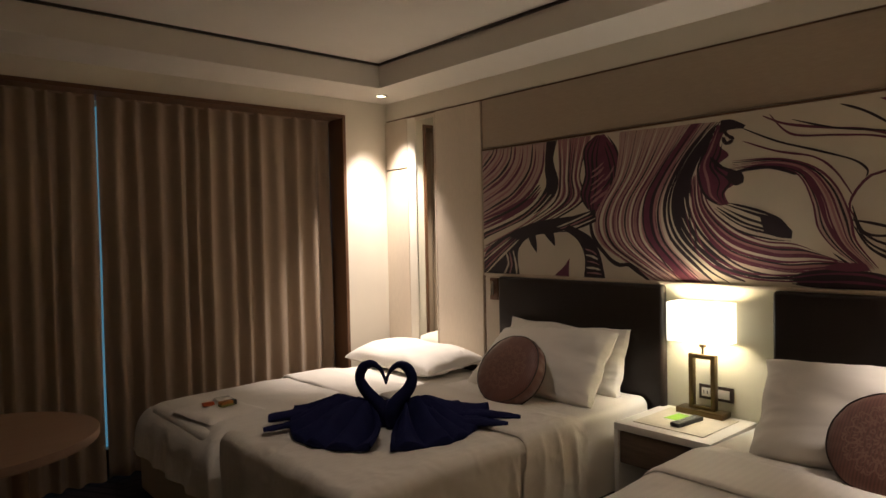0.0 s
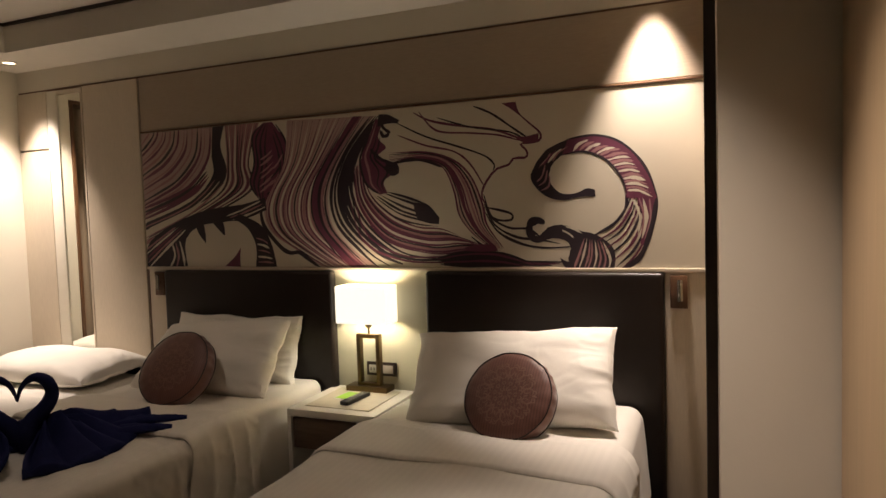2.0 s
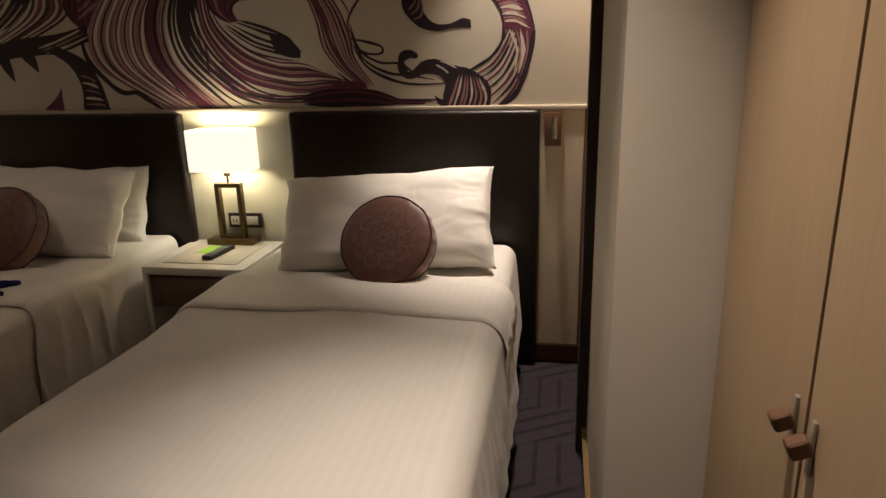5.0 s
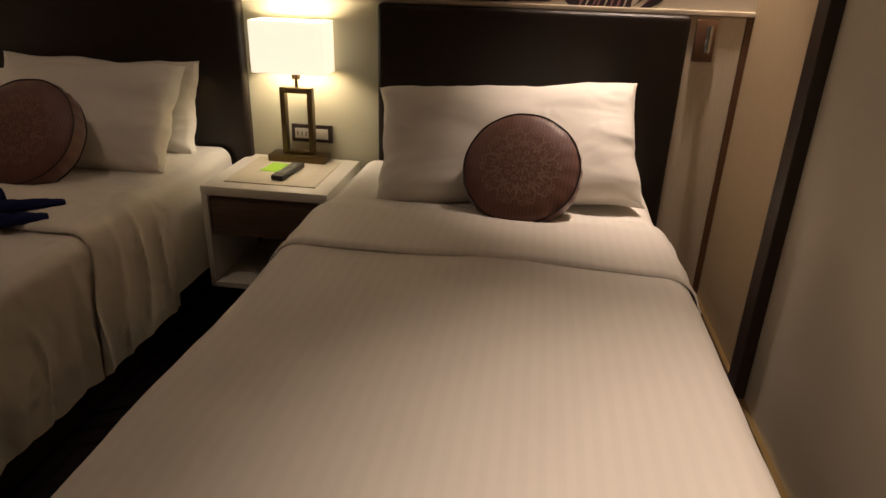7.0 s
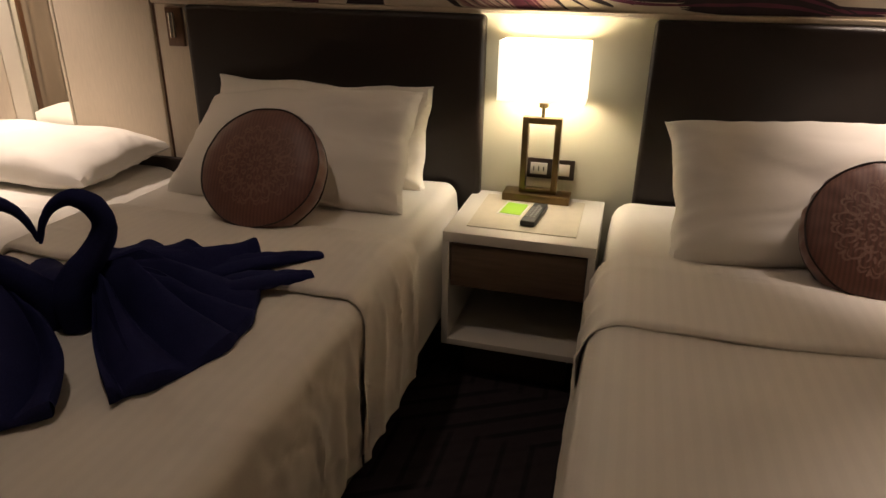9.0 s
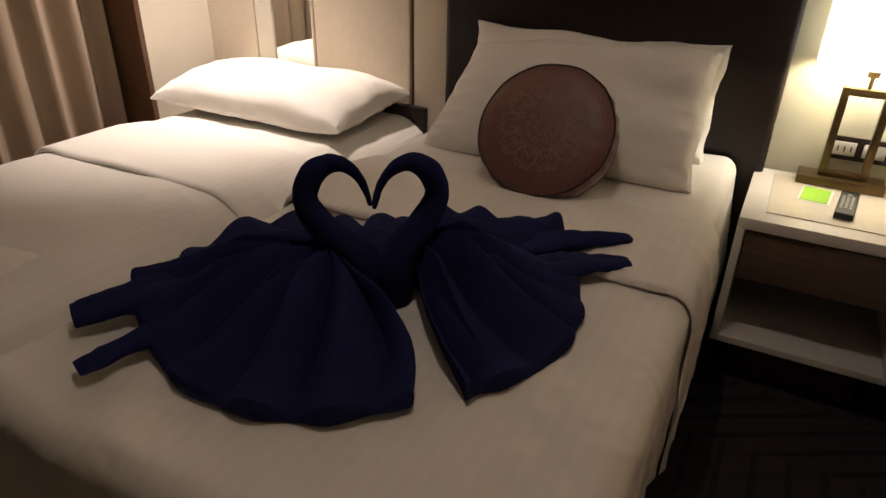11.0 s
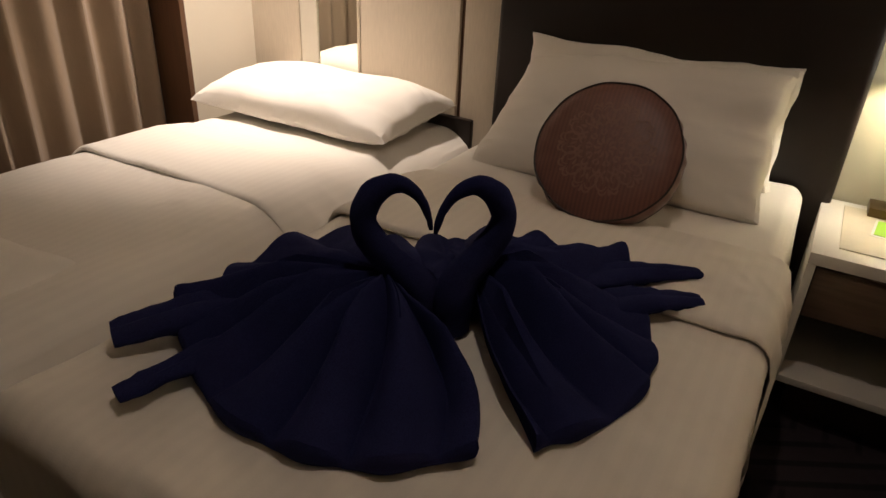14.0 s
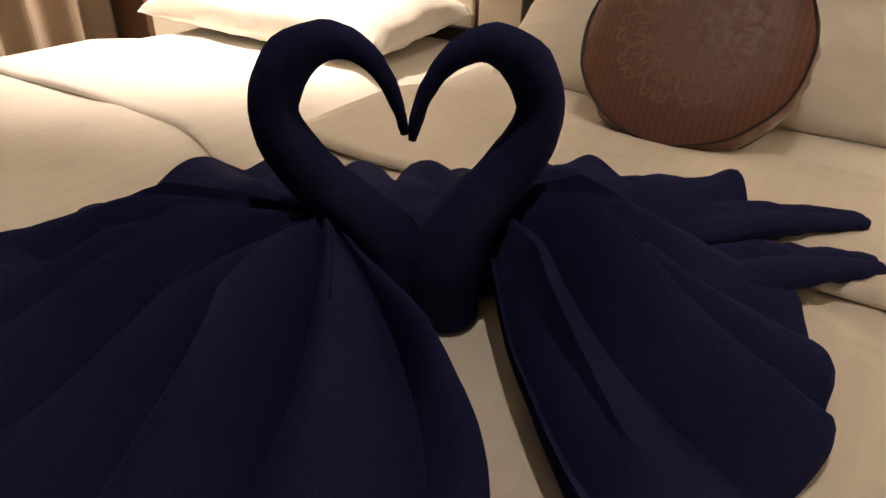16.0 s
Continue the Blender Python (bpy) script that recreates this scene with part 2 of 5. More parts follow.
# ---- mesh helpers ----
def obj(name, bm, mat, smooth=True):
    me = bpy.data.meshes.new(name)
    bm.normal_update()
    bm.to_mesh(me)
    bm.free()
    for m in (mat if isinstance(mat, (list, tuple)) else [mat]):
        me.materials.append(M[m] if isinstance(m, str) else m)
    if smooth:
        for p in me.polygons:
            p.use_smooth = True
        me.set_sharp_from_angle(angle=radians(35))
    return new(name, me)


def part(name, bm, mat, parent, label="", smooth=True):
    ob = obj(name, bm, mat, smooth)
    ob.parent = parent
    ob.matrix_parent_inverse = parent.matrix_world.inverted() if parent.type != "EMPTY" else Matrix.Translation(-parent.location)
    return tagged(ob, label)


def thing(name, x, y, z, label, category, group="", kind=""):
    e = new(name)
    e.location = (x, y, z)
    e.empty_display_size = 0.1
    return tagged(e, label, category, group, kind)


def boxed(x0, x1, y0, y1, z0, z1, bevel=0.0, seg=2, bm=None):
    bm = bm or bmesh.new()
    r = bmesh.ops.create_cube(bm, size=1.0)
    vs = r["verts"]
    for v in vs:
        v.co = Vector(((x0 + x1) / 2 + v.co.x * (x1 - x0), (y0 + y1) / 2 + v.co.y * (y1 - y0), (z0 + z1) / 2 + v.co.z * (z1 - z0)))
    if bevel:
        es = {e for v in vs for e in v.link_edges}
        bmesh.ops.bevel(bm, geom=list(es), offset=bevel, segments=seg, profile=0.6, affect="EDGES")
    return bm


def rod(a, b, r, seg=16, bm=None, r2=None):
    bm = bm or bmesh.new()
    a, b = Vector(a), Vector(b)
    m = Matrix.Translation((a + b) / 2) @ (b - a).to_track_quat("Z", "Y").to_matrix().to_4x4()
    bmesh.ops.create_cone(bm, cap_ends=True, segments=seg, radius1=r, radius2=r if r2 is None else r2, depth=(b - a).length, matrix=m)
    return bm


def sheet_mesh(P, closed_u=False, closed_v=False, bm=None):
    """A quad sheet from an array of points, rows by columns."""
    bm = bm or bmesh.new()
    nu, nv = P.shape[:2]
    vs = [[bm.verts.new(P[i, j]) for j in range(nv)] for i in range(nu)]
    for i in range(nu if closed_u else nu - 1):
        for j in range(nv if closed_v else nv - 1):
            bm.faces.new((vs[i][j], vs[(i + 1) % nu][j], vs[(i + 1) % nu][(j + 1) % nv], vs[i][(j + 1) % nv]))
    return bm


def wrinkle(p, scale, seed=0.0):
    return noise.noise(Vector((p[0] * scale + seed, p[1] * scale - seed, p[2] * scale + 2 * seed)))


def spline(pts, n):
    """n points along a smooth curve through pts."""
    pts = np.array(pts, float)
    k = len(pts)
    out = []
    for t in np.linspace(0, k - 1, n):
        i = min(int(t), k - 2)
        f = t - i
        p0, p1, p2, p3 = pts[max(i - 1, 0)], pts[i], pts[i + 1], pts[min(i + 2, k - 1)]
        out.append(0.5 * (2 * p1 + (p2 - p0) * f + (2 * p0 - 5 * p1 + 4 * p2 - p3) * f * f + (3 * p1 - p0 - 3 * p2 + p3) * f ** 3))
    return np.array(out)


def structure(name, bm, mat, label, smooth=False):
    return tagged(obj(name, bm, mat, smooth), label, kind="structure")


# ---- the room ----
Y_S, Y_N = 2.28, 6.55      # side wall, window wall
SOFFIT, TRAY = 2.48, 2.63
structure("floor", boxed(0.55, 5.15, -1.3, 7.2, -0.1, 0.0), "carpet", "dark patterned bedroom carpet")
structure("wall_east", boxed(5.0, 5.15, 2.0, 6.55, 0, 2.9), "niche", "pale wallpapered wall behind the beds")
structure("wall_west", boxed(0.55, 0.70, -1.3, 7.2, 0, 2.9), "paint", "plain cream painted wall facing the beds")
structure("wall_hall_end", boxed(0.55, 2.6, -1.3, -1.15, 0, 2.9), "paint", "plain end wall of the entrance hall")
# tray ceiling: soffit ring, raised field, dark strips for the shadow gap between
bm = boxed(4.60, 5.0, 2.05, 6.55, SOFFIT, 2.9)
boxed(0.70, 4.60, 6.10, 6.55, SOFFIT, 2.9, bm=bm)
boxed(0.70, 1.10, 2.05, 6.10, SOFFIT, 2.9, bm=bm)
boxed(1.10, 4.60, 2.05, 2.75, SOFFIT, 2.9, bm=bm)
structure("ceiling_soffit", bm, "ceiling", "lowered cream plaster ceiling border with recessed downlights")
structure("ceiling", boxed(1.10, 4.60, 2.75, 6.10, TRAY + 0.015, 2.9), "ceiling", "raised plain ceiling field")
# solid dark strips stand in for the shade inside the gap
bm = bmesh.new()
for a in ((4.585, 4.602, 2.75, 6.1), (1.1, 1.115, 2.75, 6.1)):
    boxed(*a, TRAY, TRAY + 0.016, bm=bm)
for a in ((1.1, 4.6, 6.085, 6.102), (1.1, 4.6, 2.75, 2.765)):
    boxed(*a, TRAY + 0.001, TRAY + 0.017, bm=bm)
structure("ceiling_gap_shade", bm, "darkwood", "dark strips painting the shade of the gap round the raised ceiling")
structure("ceiling_hall", boxed(0.70, 2.6, -1.15, 2.05, 2.40, 2.9), "ceiling", "low plain ceiling of the entrance hall")

# headboard wall: panels, rail and mural carrier
XP = 4.97
structure("wall_panel_upper", boxed(XP, 5.0, 2.28, 5.475, 2.016, 2.335, 0.004), "tan", "plain tan fabric panel over the mural")
structure("wall_panel_side", boxed(XP, 5.0, 5.492, 5.950, 0.09, 2.335, 0.004), "cladding", "tall beige fabric wall panel")
structure("wall_panel_corner_low", boxed(XP, 5.0, 6.275, 6.55, 0.09, 1.955, 0.004), "cladding", "beige fabric wall panel in the window corner")
structure("wall_panel_corner_top", boxed(XP, 5.0, 6.275, 6.55, 1.967, 2.335, 0.004), "cladding", "short beige fabric panel over the corner panel")
structure("wall_panel_low", boxed(XP + 0.005, 5.0, 5.32, 5.475, 0.09, 1.185, 0.004), "cladding", "narrow beige panel beside the headboard")
structure("wall_panel_low_south", boxed(4.964, 5.0, 2.304, 2.493, 0.102, 1.184, 0.003), "cladding", "narrow beige panel between the headboard and the dark post")
structure("wall_band", boxed(XP + 0.012, 5.0, 2.28, 6.55, 2.348, SOFFIT), "paint", "cream painted band under the ceiling border")
structure("trim_groove", boxed(4.985, 5.001, 5.470, 5.492, 0.0, 2.345), "walnut", "dark joint between wall panels")
# shade of the gap below the band, put into a walnut-coloured strip
structure("trim_groove_top", boxed(4.986, 5.002, 2.28, 6.55, 2.33, 2.352), "walnut", "dark strip painting the shadow gap under the cream band")
structure("trim_rail", boxed(4.955, 5.0, 2.28, 5.475, 1.186, 1.202, 0.003), "cladding", "slim ledge below the mural")
structure("trim_mural_top", boxed(4.962, 5.0, 2.28, 5.475, 2.004, 2.013, 0.002), "walnut", "slim dark joint over the mural")
bm = boxed(4.985, 5.0, 2.28, 6.55, 0.0, 0.085, 0.003)
structure("baseboard_east", bm, "walnut", "brown baseboard under the headboard wall")
structure("trim_base_east", boxed(4.975, 5.0, 2.28, 6.55, 0.087, 0.10, 0.002), "gold", "brass strip on the baseboard")

# side wall: beige return, dark post, grey wall with its end, wardrobe recess, hall corner
structure("wall_south", boxed(4.30, 5.15, 2.05, Y_S, 0, 2.9), "return", "beige return wall beside the bed")
structure("post", boxed(4.24, 4.32, 2.20, 2.320, 0, SOFFIT, 0.004), "darkwood", "dark wooden post at the wall's edge")
structure("wall_grey", boxed(3.44, 4.24, 1.90, 2.284, 0, SOFFIT), "grey", "smooth grey painted wall")
structure("baseboard_south", boxed(3.43, 4.24, 2.284, 2.297, 0, 0.09, 0.003), "walnut", "brown baseboard under the grey wall")
structure("trim_base_south", boxed(3.43, 4.24, 2.284, 2.301, 0.09, 0.10, 0.002), "gold", "brass strip on the baseboard of the grey wall")
structure("trim_base_return", boxed(4.32, 4.985, 2.28, 2.296, 0.087, 0.10, 0.002), "gold", "brass strip along the beige return wall")
structure("trim_corner", boxed(4.962, 4.999, 2.2805, 2.302, 0.10, 1.186, 0.002), "walnut", "brown corner strip between the wall panels")
structure("baseboard_return", boxed(4.32, 4.985, 2.28, 2.292, 0.0, 0.085, 0.002), "walnut", "brown baseboard along the beige return wall")
# unlit hall wall: its shade is put into the dark wood colour
structure("wall_hall", boxed(2.361, 2.60, -1.15, 2.078, 0, SOFFIT), "darkwood", "corner wall of the entrance hall, coloured dark for being unlit")
structure("wall_hall_return", boxed(2.542, 2.605, 1.45, 2.03, 0, SOFFIT), "darkwood", "dark return behind the wardrobe door")
structure("wall_sign", boxed(2.361, 2.460, 2.078, 2.12, 0, SOFFIT), "grey", "grey painted wall strip with a sign")

# window wall: white column, curtain opening with walnut lining, glass beyond
structure("wall_north_column", boxed(4.60, 5.15, Y_N, 7.2, 0, 2.9), "paint", "bright cream painted column beside the curtains")
structure("wall_north_lintel", boxed(0.55, 4.60, Y_N, 7.2, 2.36, 2.9), "paint", "cream painted lintel over the curtains")
structure("trim_lining", boxed(4.575, 4.60, Y_N - 0.012, 6.85, 0, 2.36, 0.002), "walnut", "walnut lining at the side of the curtain recess")
structure("trim_lining_top", boxed(0.70, 4.575, Y_N - 0.012, 6.85, 2.335, 2.36, 0.002), "walnut", "walnut lining over the curtain recess")
win = tagged(obj("window_1", boxed(0.70, 4.575, 6.98, 7.06, 0.0, 0.12), "darkwood"), "tall dark framed window behind the drawn curtains", "window", kind="structure")
for i in range(5):
    part("window_frame", boxed(0.70 + i * 0.955, 0.755 + i * 0.955, 6.98, 7.06, 0.12, 2.36), "darkwood", win)
for i in range(4):
    pane = part("pane", boxed(0.757 + i * 0.955, 1.653 + i * 0.955, 7.015, 7.022, 0.122, 2.36), "glass", win)
    pane.visible_shadow = False


# ---- wardrobe ----
wr = thing("wardrobe", 3.06, 2.0, 0, "built-in wardrobe with pale oak doors beside the grey wall", "wardrobe")
part("body", boxed(2.605, 3.435, 1.45, 2.03, 0.0, SOFFIT), "darkwood", wr)
for x0, x1 in ((2.945, 3.432), (2.547, 2.935)):
    part("door", boxed(x0, x1, 2.031, 2.064, 0.03, SOFFIT - 0.01, 0.002), "wood", wr, "pale oak door")
for hx in (2.975, 2.905):
    part("handle_plate", boxed(hx - 0.006, hx + 0.006, 2.064, 2.070, 0.865, 0.945, 0.002), "sign", wr, "slim pale metal plate")
    h = boxed(-0.013, 0.013, 0.0, 0.031, -0.014, 0.014, 0.008, 3)
    bmesh.ops.transform(h, matrix=pose(hx, 2.069, 0.912, -24, 0, 0), verts=h.verts)
    part("handle", h, "walnut", wr, "small brown leather pull handle")


# ---- curtains ----
def curtain(name, x0, x1, y, label, seed, folds):
    n, k = folds * 14, 26
    P = np.zeros((n, k, 3))
    rnd = random.Random(seed)
    ph = np.cumsum([rnd.uniform(0.7, 1.3) for _ in range(folds + 2)])
    am = [rnd.uniform(0.6, 1.15) for _ in range(folds + 2)]
    for i in range(n):
        u = i / (n - 1)
        f = u * folds
        j = int(min(f, folds - 1))
        w = ph[j] + (f - j) * (ph[j + 1] - ph[j])
        a = am[j] + (f - j) * (am[j + 1] - am[j])
        for q in range(k):
            v = q / (k - 1)
            z = 0.02 + v * 2.32
            drift = 0.012 * noise.noise(Vector((u * 9 + seed, v * 2.0, seed)))
            amp = 0.034 * a * (1.0 - 0.35 * v ** 6)
            x = x0 + (x1 - x0) * (w - ph[0]) / (ph[folds] - ph[0]) + drift
            P[i, q] = (x, y + amp * math.sin(2 * math.pi * f) + 0.012 * math.sin(6.3 * f * 0.37 + seed) * v, z)
    e = thing(name, (x0 + x1) / 2, y, 0, label, "curtain", "curtains at the window")
    part("panel", sheet_mesh(P), "curtain", e)
    part("heading", boxed(x0, x1, y - 0.006, y + 0.006, 2.325, 2.335), "curtain", e)
    return e


curtain("curtain", 2.962, 4.572, 6.72, "long taupe curtain drawn across the window beside the column", 3, 13)
curtain("curtain", 0.75, 2.945, 6.70, "long taupe curtain drawn to a narrow gap", 8, 18)


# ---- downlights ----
# the added fill lights get the same fitting, though none is known there
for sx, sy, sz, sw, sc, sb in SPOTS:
    d = thing("downlight", sx, sy, sz, "small round recessed ceiling downlight, lit; three of six are added fill", "downlight", "recessed ceiling downlights")
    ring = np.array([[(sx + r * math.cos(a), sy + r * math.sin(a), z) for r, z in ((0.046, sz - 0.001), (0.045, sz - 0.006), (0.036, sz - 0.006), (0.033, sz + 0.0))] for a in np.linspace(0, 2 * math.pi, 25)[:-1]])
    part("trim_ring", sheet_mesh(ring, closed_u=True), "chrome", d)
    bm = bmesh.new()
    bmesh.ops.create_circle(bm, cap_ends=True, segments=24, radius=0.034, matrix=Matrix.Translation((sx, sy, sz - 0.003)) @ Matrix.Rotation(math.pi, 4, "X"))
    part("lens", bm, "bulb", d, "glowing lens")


structure("backdrop", boxed(-6, 12, 14.0, 14.1, -2, 9), glowing("dusk sky", (0.13, 0.38, 0.55), 0.4), "pale blue dusk outside the window")


# ---- beds ----
def drape(x0, x1, y0, y1, top, drop, radius, seed, fold=0.010, n=210, k=180, flare=0.035, foot_drop=None, puff=0.012, crease=0.0034):
    """A cloth that lies on a bed from the foot x0 to x1 and hangs over its sides (and foot)."""
    foot_drop = drop if foot_drop is None else foot_drop

    def over(s, half, d):
        # distance along the cloth from the middle -> (sideways, down)
        flat = half - radius
        if s <= flat:
            return s, 0.0
        arc = radius * math.pi / 2
        if s <= flat + arc:
            a = (s - flat) / radius
            return flat + radius * math.sin(a), radius * (1 - math.cos(a))
        return half + flare * min(1, (s - flat - arc) / max(d, 0.01)), radius + (s - flat - arc)

    halfw = (y1 - y0) / 2
    arc = radius * math.pi / 2
    sw = halfw - radius + arc + drop - radius
    L = x1 - x0
    sl = L - radius + arc + (foot_drop - radius if foot_drop else 0)
    P = np.zeros((n, k, 3))
    for i in range(n):
        s = -sw + 2 * sw * i / (n - 1)
        yy, dz = over(abs(s), halfw, drop)
        for j in range(k):
            t = sl * j / (k - 1) if foot_drop else L * j / (k - 1)
            if foot_drop:
                xx, dx = over(t, L, foot_drop)
            else:
                xx, dx = t, 0.0
            down = (dz ** 3 + dx ** 3) ** (1 / 3)
            x, y, z = x1 - xx, (y0 + y1) / 2 + math.copysign(yy, s), top - min(down, max(drop, foot_drop or 0))
            # soft puffing on top and hanging folds on the sides
            z += puff * noise.noise(Vector((x * 2.1 + seed, y * 2.6, seed))) * (1 if down < 0.05 else 0.3) + 0.0045 * noise.noise(Vector((x * 7 + seed, y * 6, seed))) + crease * (noise.ridged_multi_fractal(Vector((x * 2.4 + y * 2.0 + seed, y * 3.9 - x * 1.1, seed)), 0.9, 2.1, 5, 1.0, 2.0) - 1.3) + (0.004 if crease < 0.005 else -0.004)
            hang = min(1.0, max(0.0, (dz - radius * 0.4) / 0.2))
            w = fold * hang * (1.5 * (1 - abs(math.sin(x * 10.5 + 2.4 * noise.noise(Vector((x * 3, seed, z * 1.5)))))) ** 2.2 - 0.5 + 1.4 * noise.noise(Vector((x * 11, z * 3.5, seed))) + 0.35 * noise.noise(Vector((x * 21 + z * 9, z * 16, seed))))
            y += math.copysign(w + 0.0, s)
            hang = min(1.0, max(0.0, (dx - radius * 0.4) / 0.2))
            x -= fold * hang * (math.sin(y * 23 + 3 * noise.noise(Vector((y * 3, seed, z * 2)))) + noise.noise(Vector((y * 11, z * 3.5, seed + 5))))
            P[i, j] = (x, y, z)
    return sheet_mesh(P)


def bed(x0, x1, y0, y1, top, label, seed, drop, fold_at, base="darkwood", base_in=0.06, fold_w=0.40, radius=0.085, fold=0.012, flare=0.035, hang=0.15, cloth="linen"):
    e = thing("bed", (x0 + x1) / 2, (y0 + y1) / 2, 0, label, "bed", "twin beds along the headboard wall")
    part("base", boxed(x0 + base_in, x1, y0 + base_in, y1 - base_in, 0.03, 0.27, 0.015), base, e)
    part("mattress", boxed(x0 + 0.05, x1, y0 + max(0.03, radius - 0.05), y1 - max(0.03, radius - 0.05), 0.27, top - 0.02, 0.05, 4), "sheet", e, "white sheeted mattress")
    part("duvet", drape(x0, fold_at + fold_w * 0.8, y0, y1, top, drop, radius, seed, fold=fold, flare=flare, crease=0.0075 if cloth == "creased" else 0.0034), cloth, e, "white satin-striped duvet")
    part("fitted_sheet", drape(fold_at + 0.1, x1, y0 + 0.02, y1 - 0.02, top - 0.012, 0.38, max(0.05, radius - 0.015), seed + 3, fold=0.004, k=24, foot_drop=0), "sheet", e, "smooth white sheet")
    # turned back end of the duvet: a soft doubled band with a rolled front edge
    n, k = 90, 56
    P = np.zeros((n, k, 3))
    half, r, lift = (y1 - y0) / 2 + 0.003, radius + 0.002, 0.022
    for i in range(n):
        s = (half + hang) * (2 * i / (n - 1) - 1)
        a = abs(s)
        flat = half - r
        if a <= flat:
            yy, dz = a, 0
        elif a <= flat + r * 1.5708:
            q = (a - flat) / r
            yy, dz = flat + r * math.sin(q), r * (1 - math.cos(q))
        else:
            yy, dz = half + 0.006, r + a - flat - r * 1.5708
        for j in range(k):
            if j < 7:
                q = math.pi * (j / 6 - 0.5)
                ox, oz = -0.016 * math.cos(q), lift * 0.5 * (1 + math.sin(q)) - 0.004
            else:
                v = (j - 6) / (k - 7)
                ox, oz = fold_w * v, lift - 0.004 - 0.020 * max(0, v - 0.7) / 0.3
            wave = 0.010 * math.sin(s * 3.1 + seed) + 0.006 * math.sin(s * 9 + seed * 2)
            x = fold_at + wave + ox - 0.05 * min(1, max(0, dz - 0.05) / 0.2) * (1 if j < 30 else 0.4)
            side = min(1.0, dz / 0.09)
            y = (y0 + y1) / 2 + math.copysign(yy + 0.12 * oz * side + 0.012 * side * (1 - abs(math.sin(x * 24 + seed + 1.6 * noise.noise(Vector((x * 5, s * 3, seed)))))) ** 1.6, s)
            z = top - dz + oz * (1 - side) + 0.006 * noise.noise(Vector((x * 5, s * 5, seed + 2)))
            P[i, j] = (x, y, z)
    part("duvet_fold", sheet_mesh(P), cloth, e, "turned-back end of the white duvet")
    return e


bed(2.98, 4.90, 2.565, 3.700, 0.61, "made twin bed with white striped duvet beside the dark post", 1.3, 0.42, 4.0, fold=0.007)
bed(3.07, 4.90, 4.215, 5.272, 0.61, "made twin bed with white duvet carrying towel swans", 4.1, 0.44, 3.95, fold=0.013, flare=-0.012, radius=0.055, hang=0.41, cloth="creased")
extra = bed(3.03, 4.93, 5.35, 6.42, 0.555, "made extra bed with white duvet beside the curtains", 7.7, 0.30, 3.93, base="valance", base_in=0.02, radius=0.185)
part("head_rail", boxed(4.932, 4.962, 5.40, 6.35, 0.02, 0.585, 0.012), "leather", extra, "low dark padded rail at the head")


# ---- headboards ----
def headboard(y0, y1, label):
    e = thing("headboard", 4.95, (y0 + y1) / 2, 0.0, label, "headboard", "leather headboards of the twin beds")
    part("panel", boxed(4.925, 4.984, y0, y1, 0.02, 1.185, 0.022, 4), "leather", e)
    part("back_board", boxed(4.984, 4.9995, y0 + 0.02, y1 - 0.02, 0.0, 1.165), "darkwood", e)
    return e


headboard(2.495, 3.620, "tall dark brown leather headboard of the bed by the post")
headboard(4.160, 5.315, "tall dark brown leather headboard behind the swan bed")


# ---- nightstand ----
ns = thing("nightstand", 4.75, 3.945, 0, "white lacquered nightstand with a brown drawer over an open shelf", "nightstand")
NX0, NX1, NY0, NY1, NT = 4.53, 4.98, 3.71, 4.185, 0.565
part("top", boxed(NX0, NX1, NY0, NY1, NT - 0.034, NT, 0.003), "white", ns)
part("side_panel", boxed(NX0, NX1, NY0, NY0 + 0.022, 0.16, NT - 0.034, 0.002), "white", ns)
part("side_panel", boxed(NX0, NX1, NY1 - 0.022, NY1, 0.16, NT - 0.034, 0.002), "white", ns)
part("bottom_panel", boxed(NX0, NX1, NY0 + 0.022, NY1 - 0.022, 0.16, 0.182, 0.002), "white", ns)
part("back_panel", boxed(NX1 - 0.015, NX1, NY0 + 0.022, NY1 - 0.022, 0.182, NT - 0.034), "drawer", ns)
dr = part("drawer", boxed(NX0 + 0.012, NX0 + 0.40, NY0 + 0.024, NY1 - 0.024, 0.375, NT - 0.042, 0.003), "drawer", ns, "brown wooden drawer")
part("plinth", boxed(NX0 + 0.10, NX1, NY0 + 0.06, NY1 - 0.06, 0.0, 0.16), "darkwood", ns)
part("inlay", boxed(NX0 + 0.065, NX1 - 0.045, NY0 + 0.066, NY1 - 0.062, NT - 0.001, NT + 0.003), "runner", ns, "beige stone inlay on the top")

# ---- bedside lamp ----
lampt = thing("table_lamp", 4.85, 3.945, NT, "lit bedside lamp, white box shade on open bronze frame", "lamp")
LX, LY = 4.925, 3.945
part("base", boxed(LX - 0.045, LX + 0.045, LY - 0.116, LY + 0.120, NT + 0.003, NT + 0.030, 0.003), "bronze", lampt)
bm = boxed(LX - 0.017, LX + 0.017, LY - 0.066, LY - 0.045, NT + 0.03, 0.862, 0.002)
boxed(LX - 0.017, LX + 0.017, LY + 0.045, LY + 0.066, NT + 0.03, 0.862, 0.002, bm=bm)
boxed(LX - 0.0165, LX + 0.0165, LY - 0.047, LY + 0.047, 0.840, 0.8615, 0.002, bm=bm)
boxed(LX - 0.0165, LX + 0.0165, LY - 0.047, LY + 0.047, NT + 0.030, NT + 0.045, 0.002, bm=bm)
part("frame", bm, "bronze", lampt)
bm = rod((LX, LY, 0.861), (LX, LY, 0.95), 0.006)
rod((LX, LY, 0.895), (LX, LY, 0.918), 0.016, bm=bm)
part("stem", bm, "bronze", lampt)
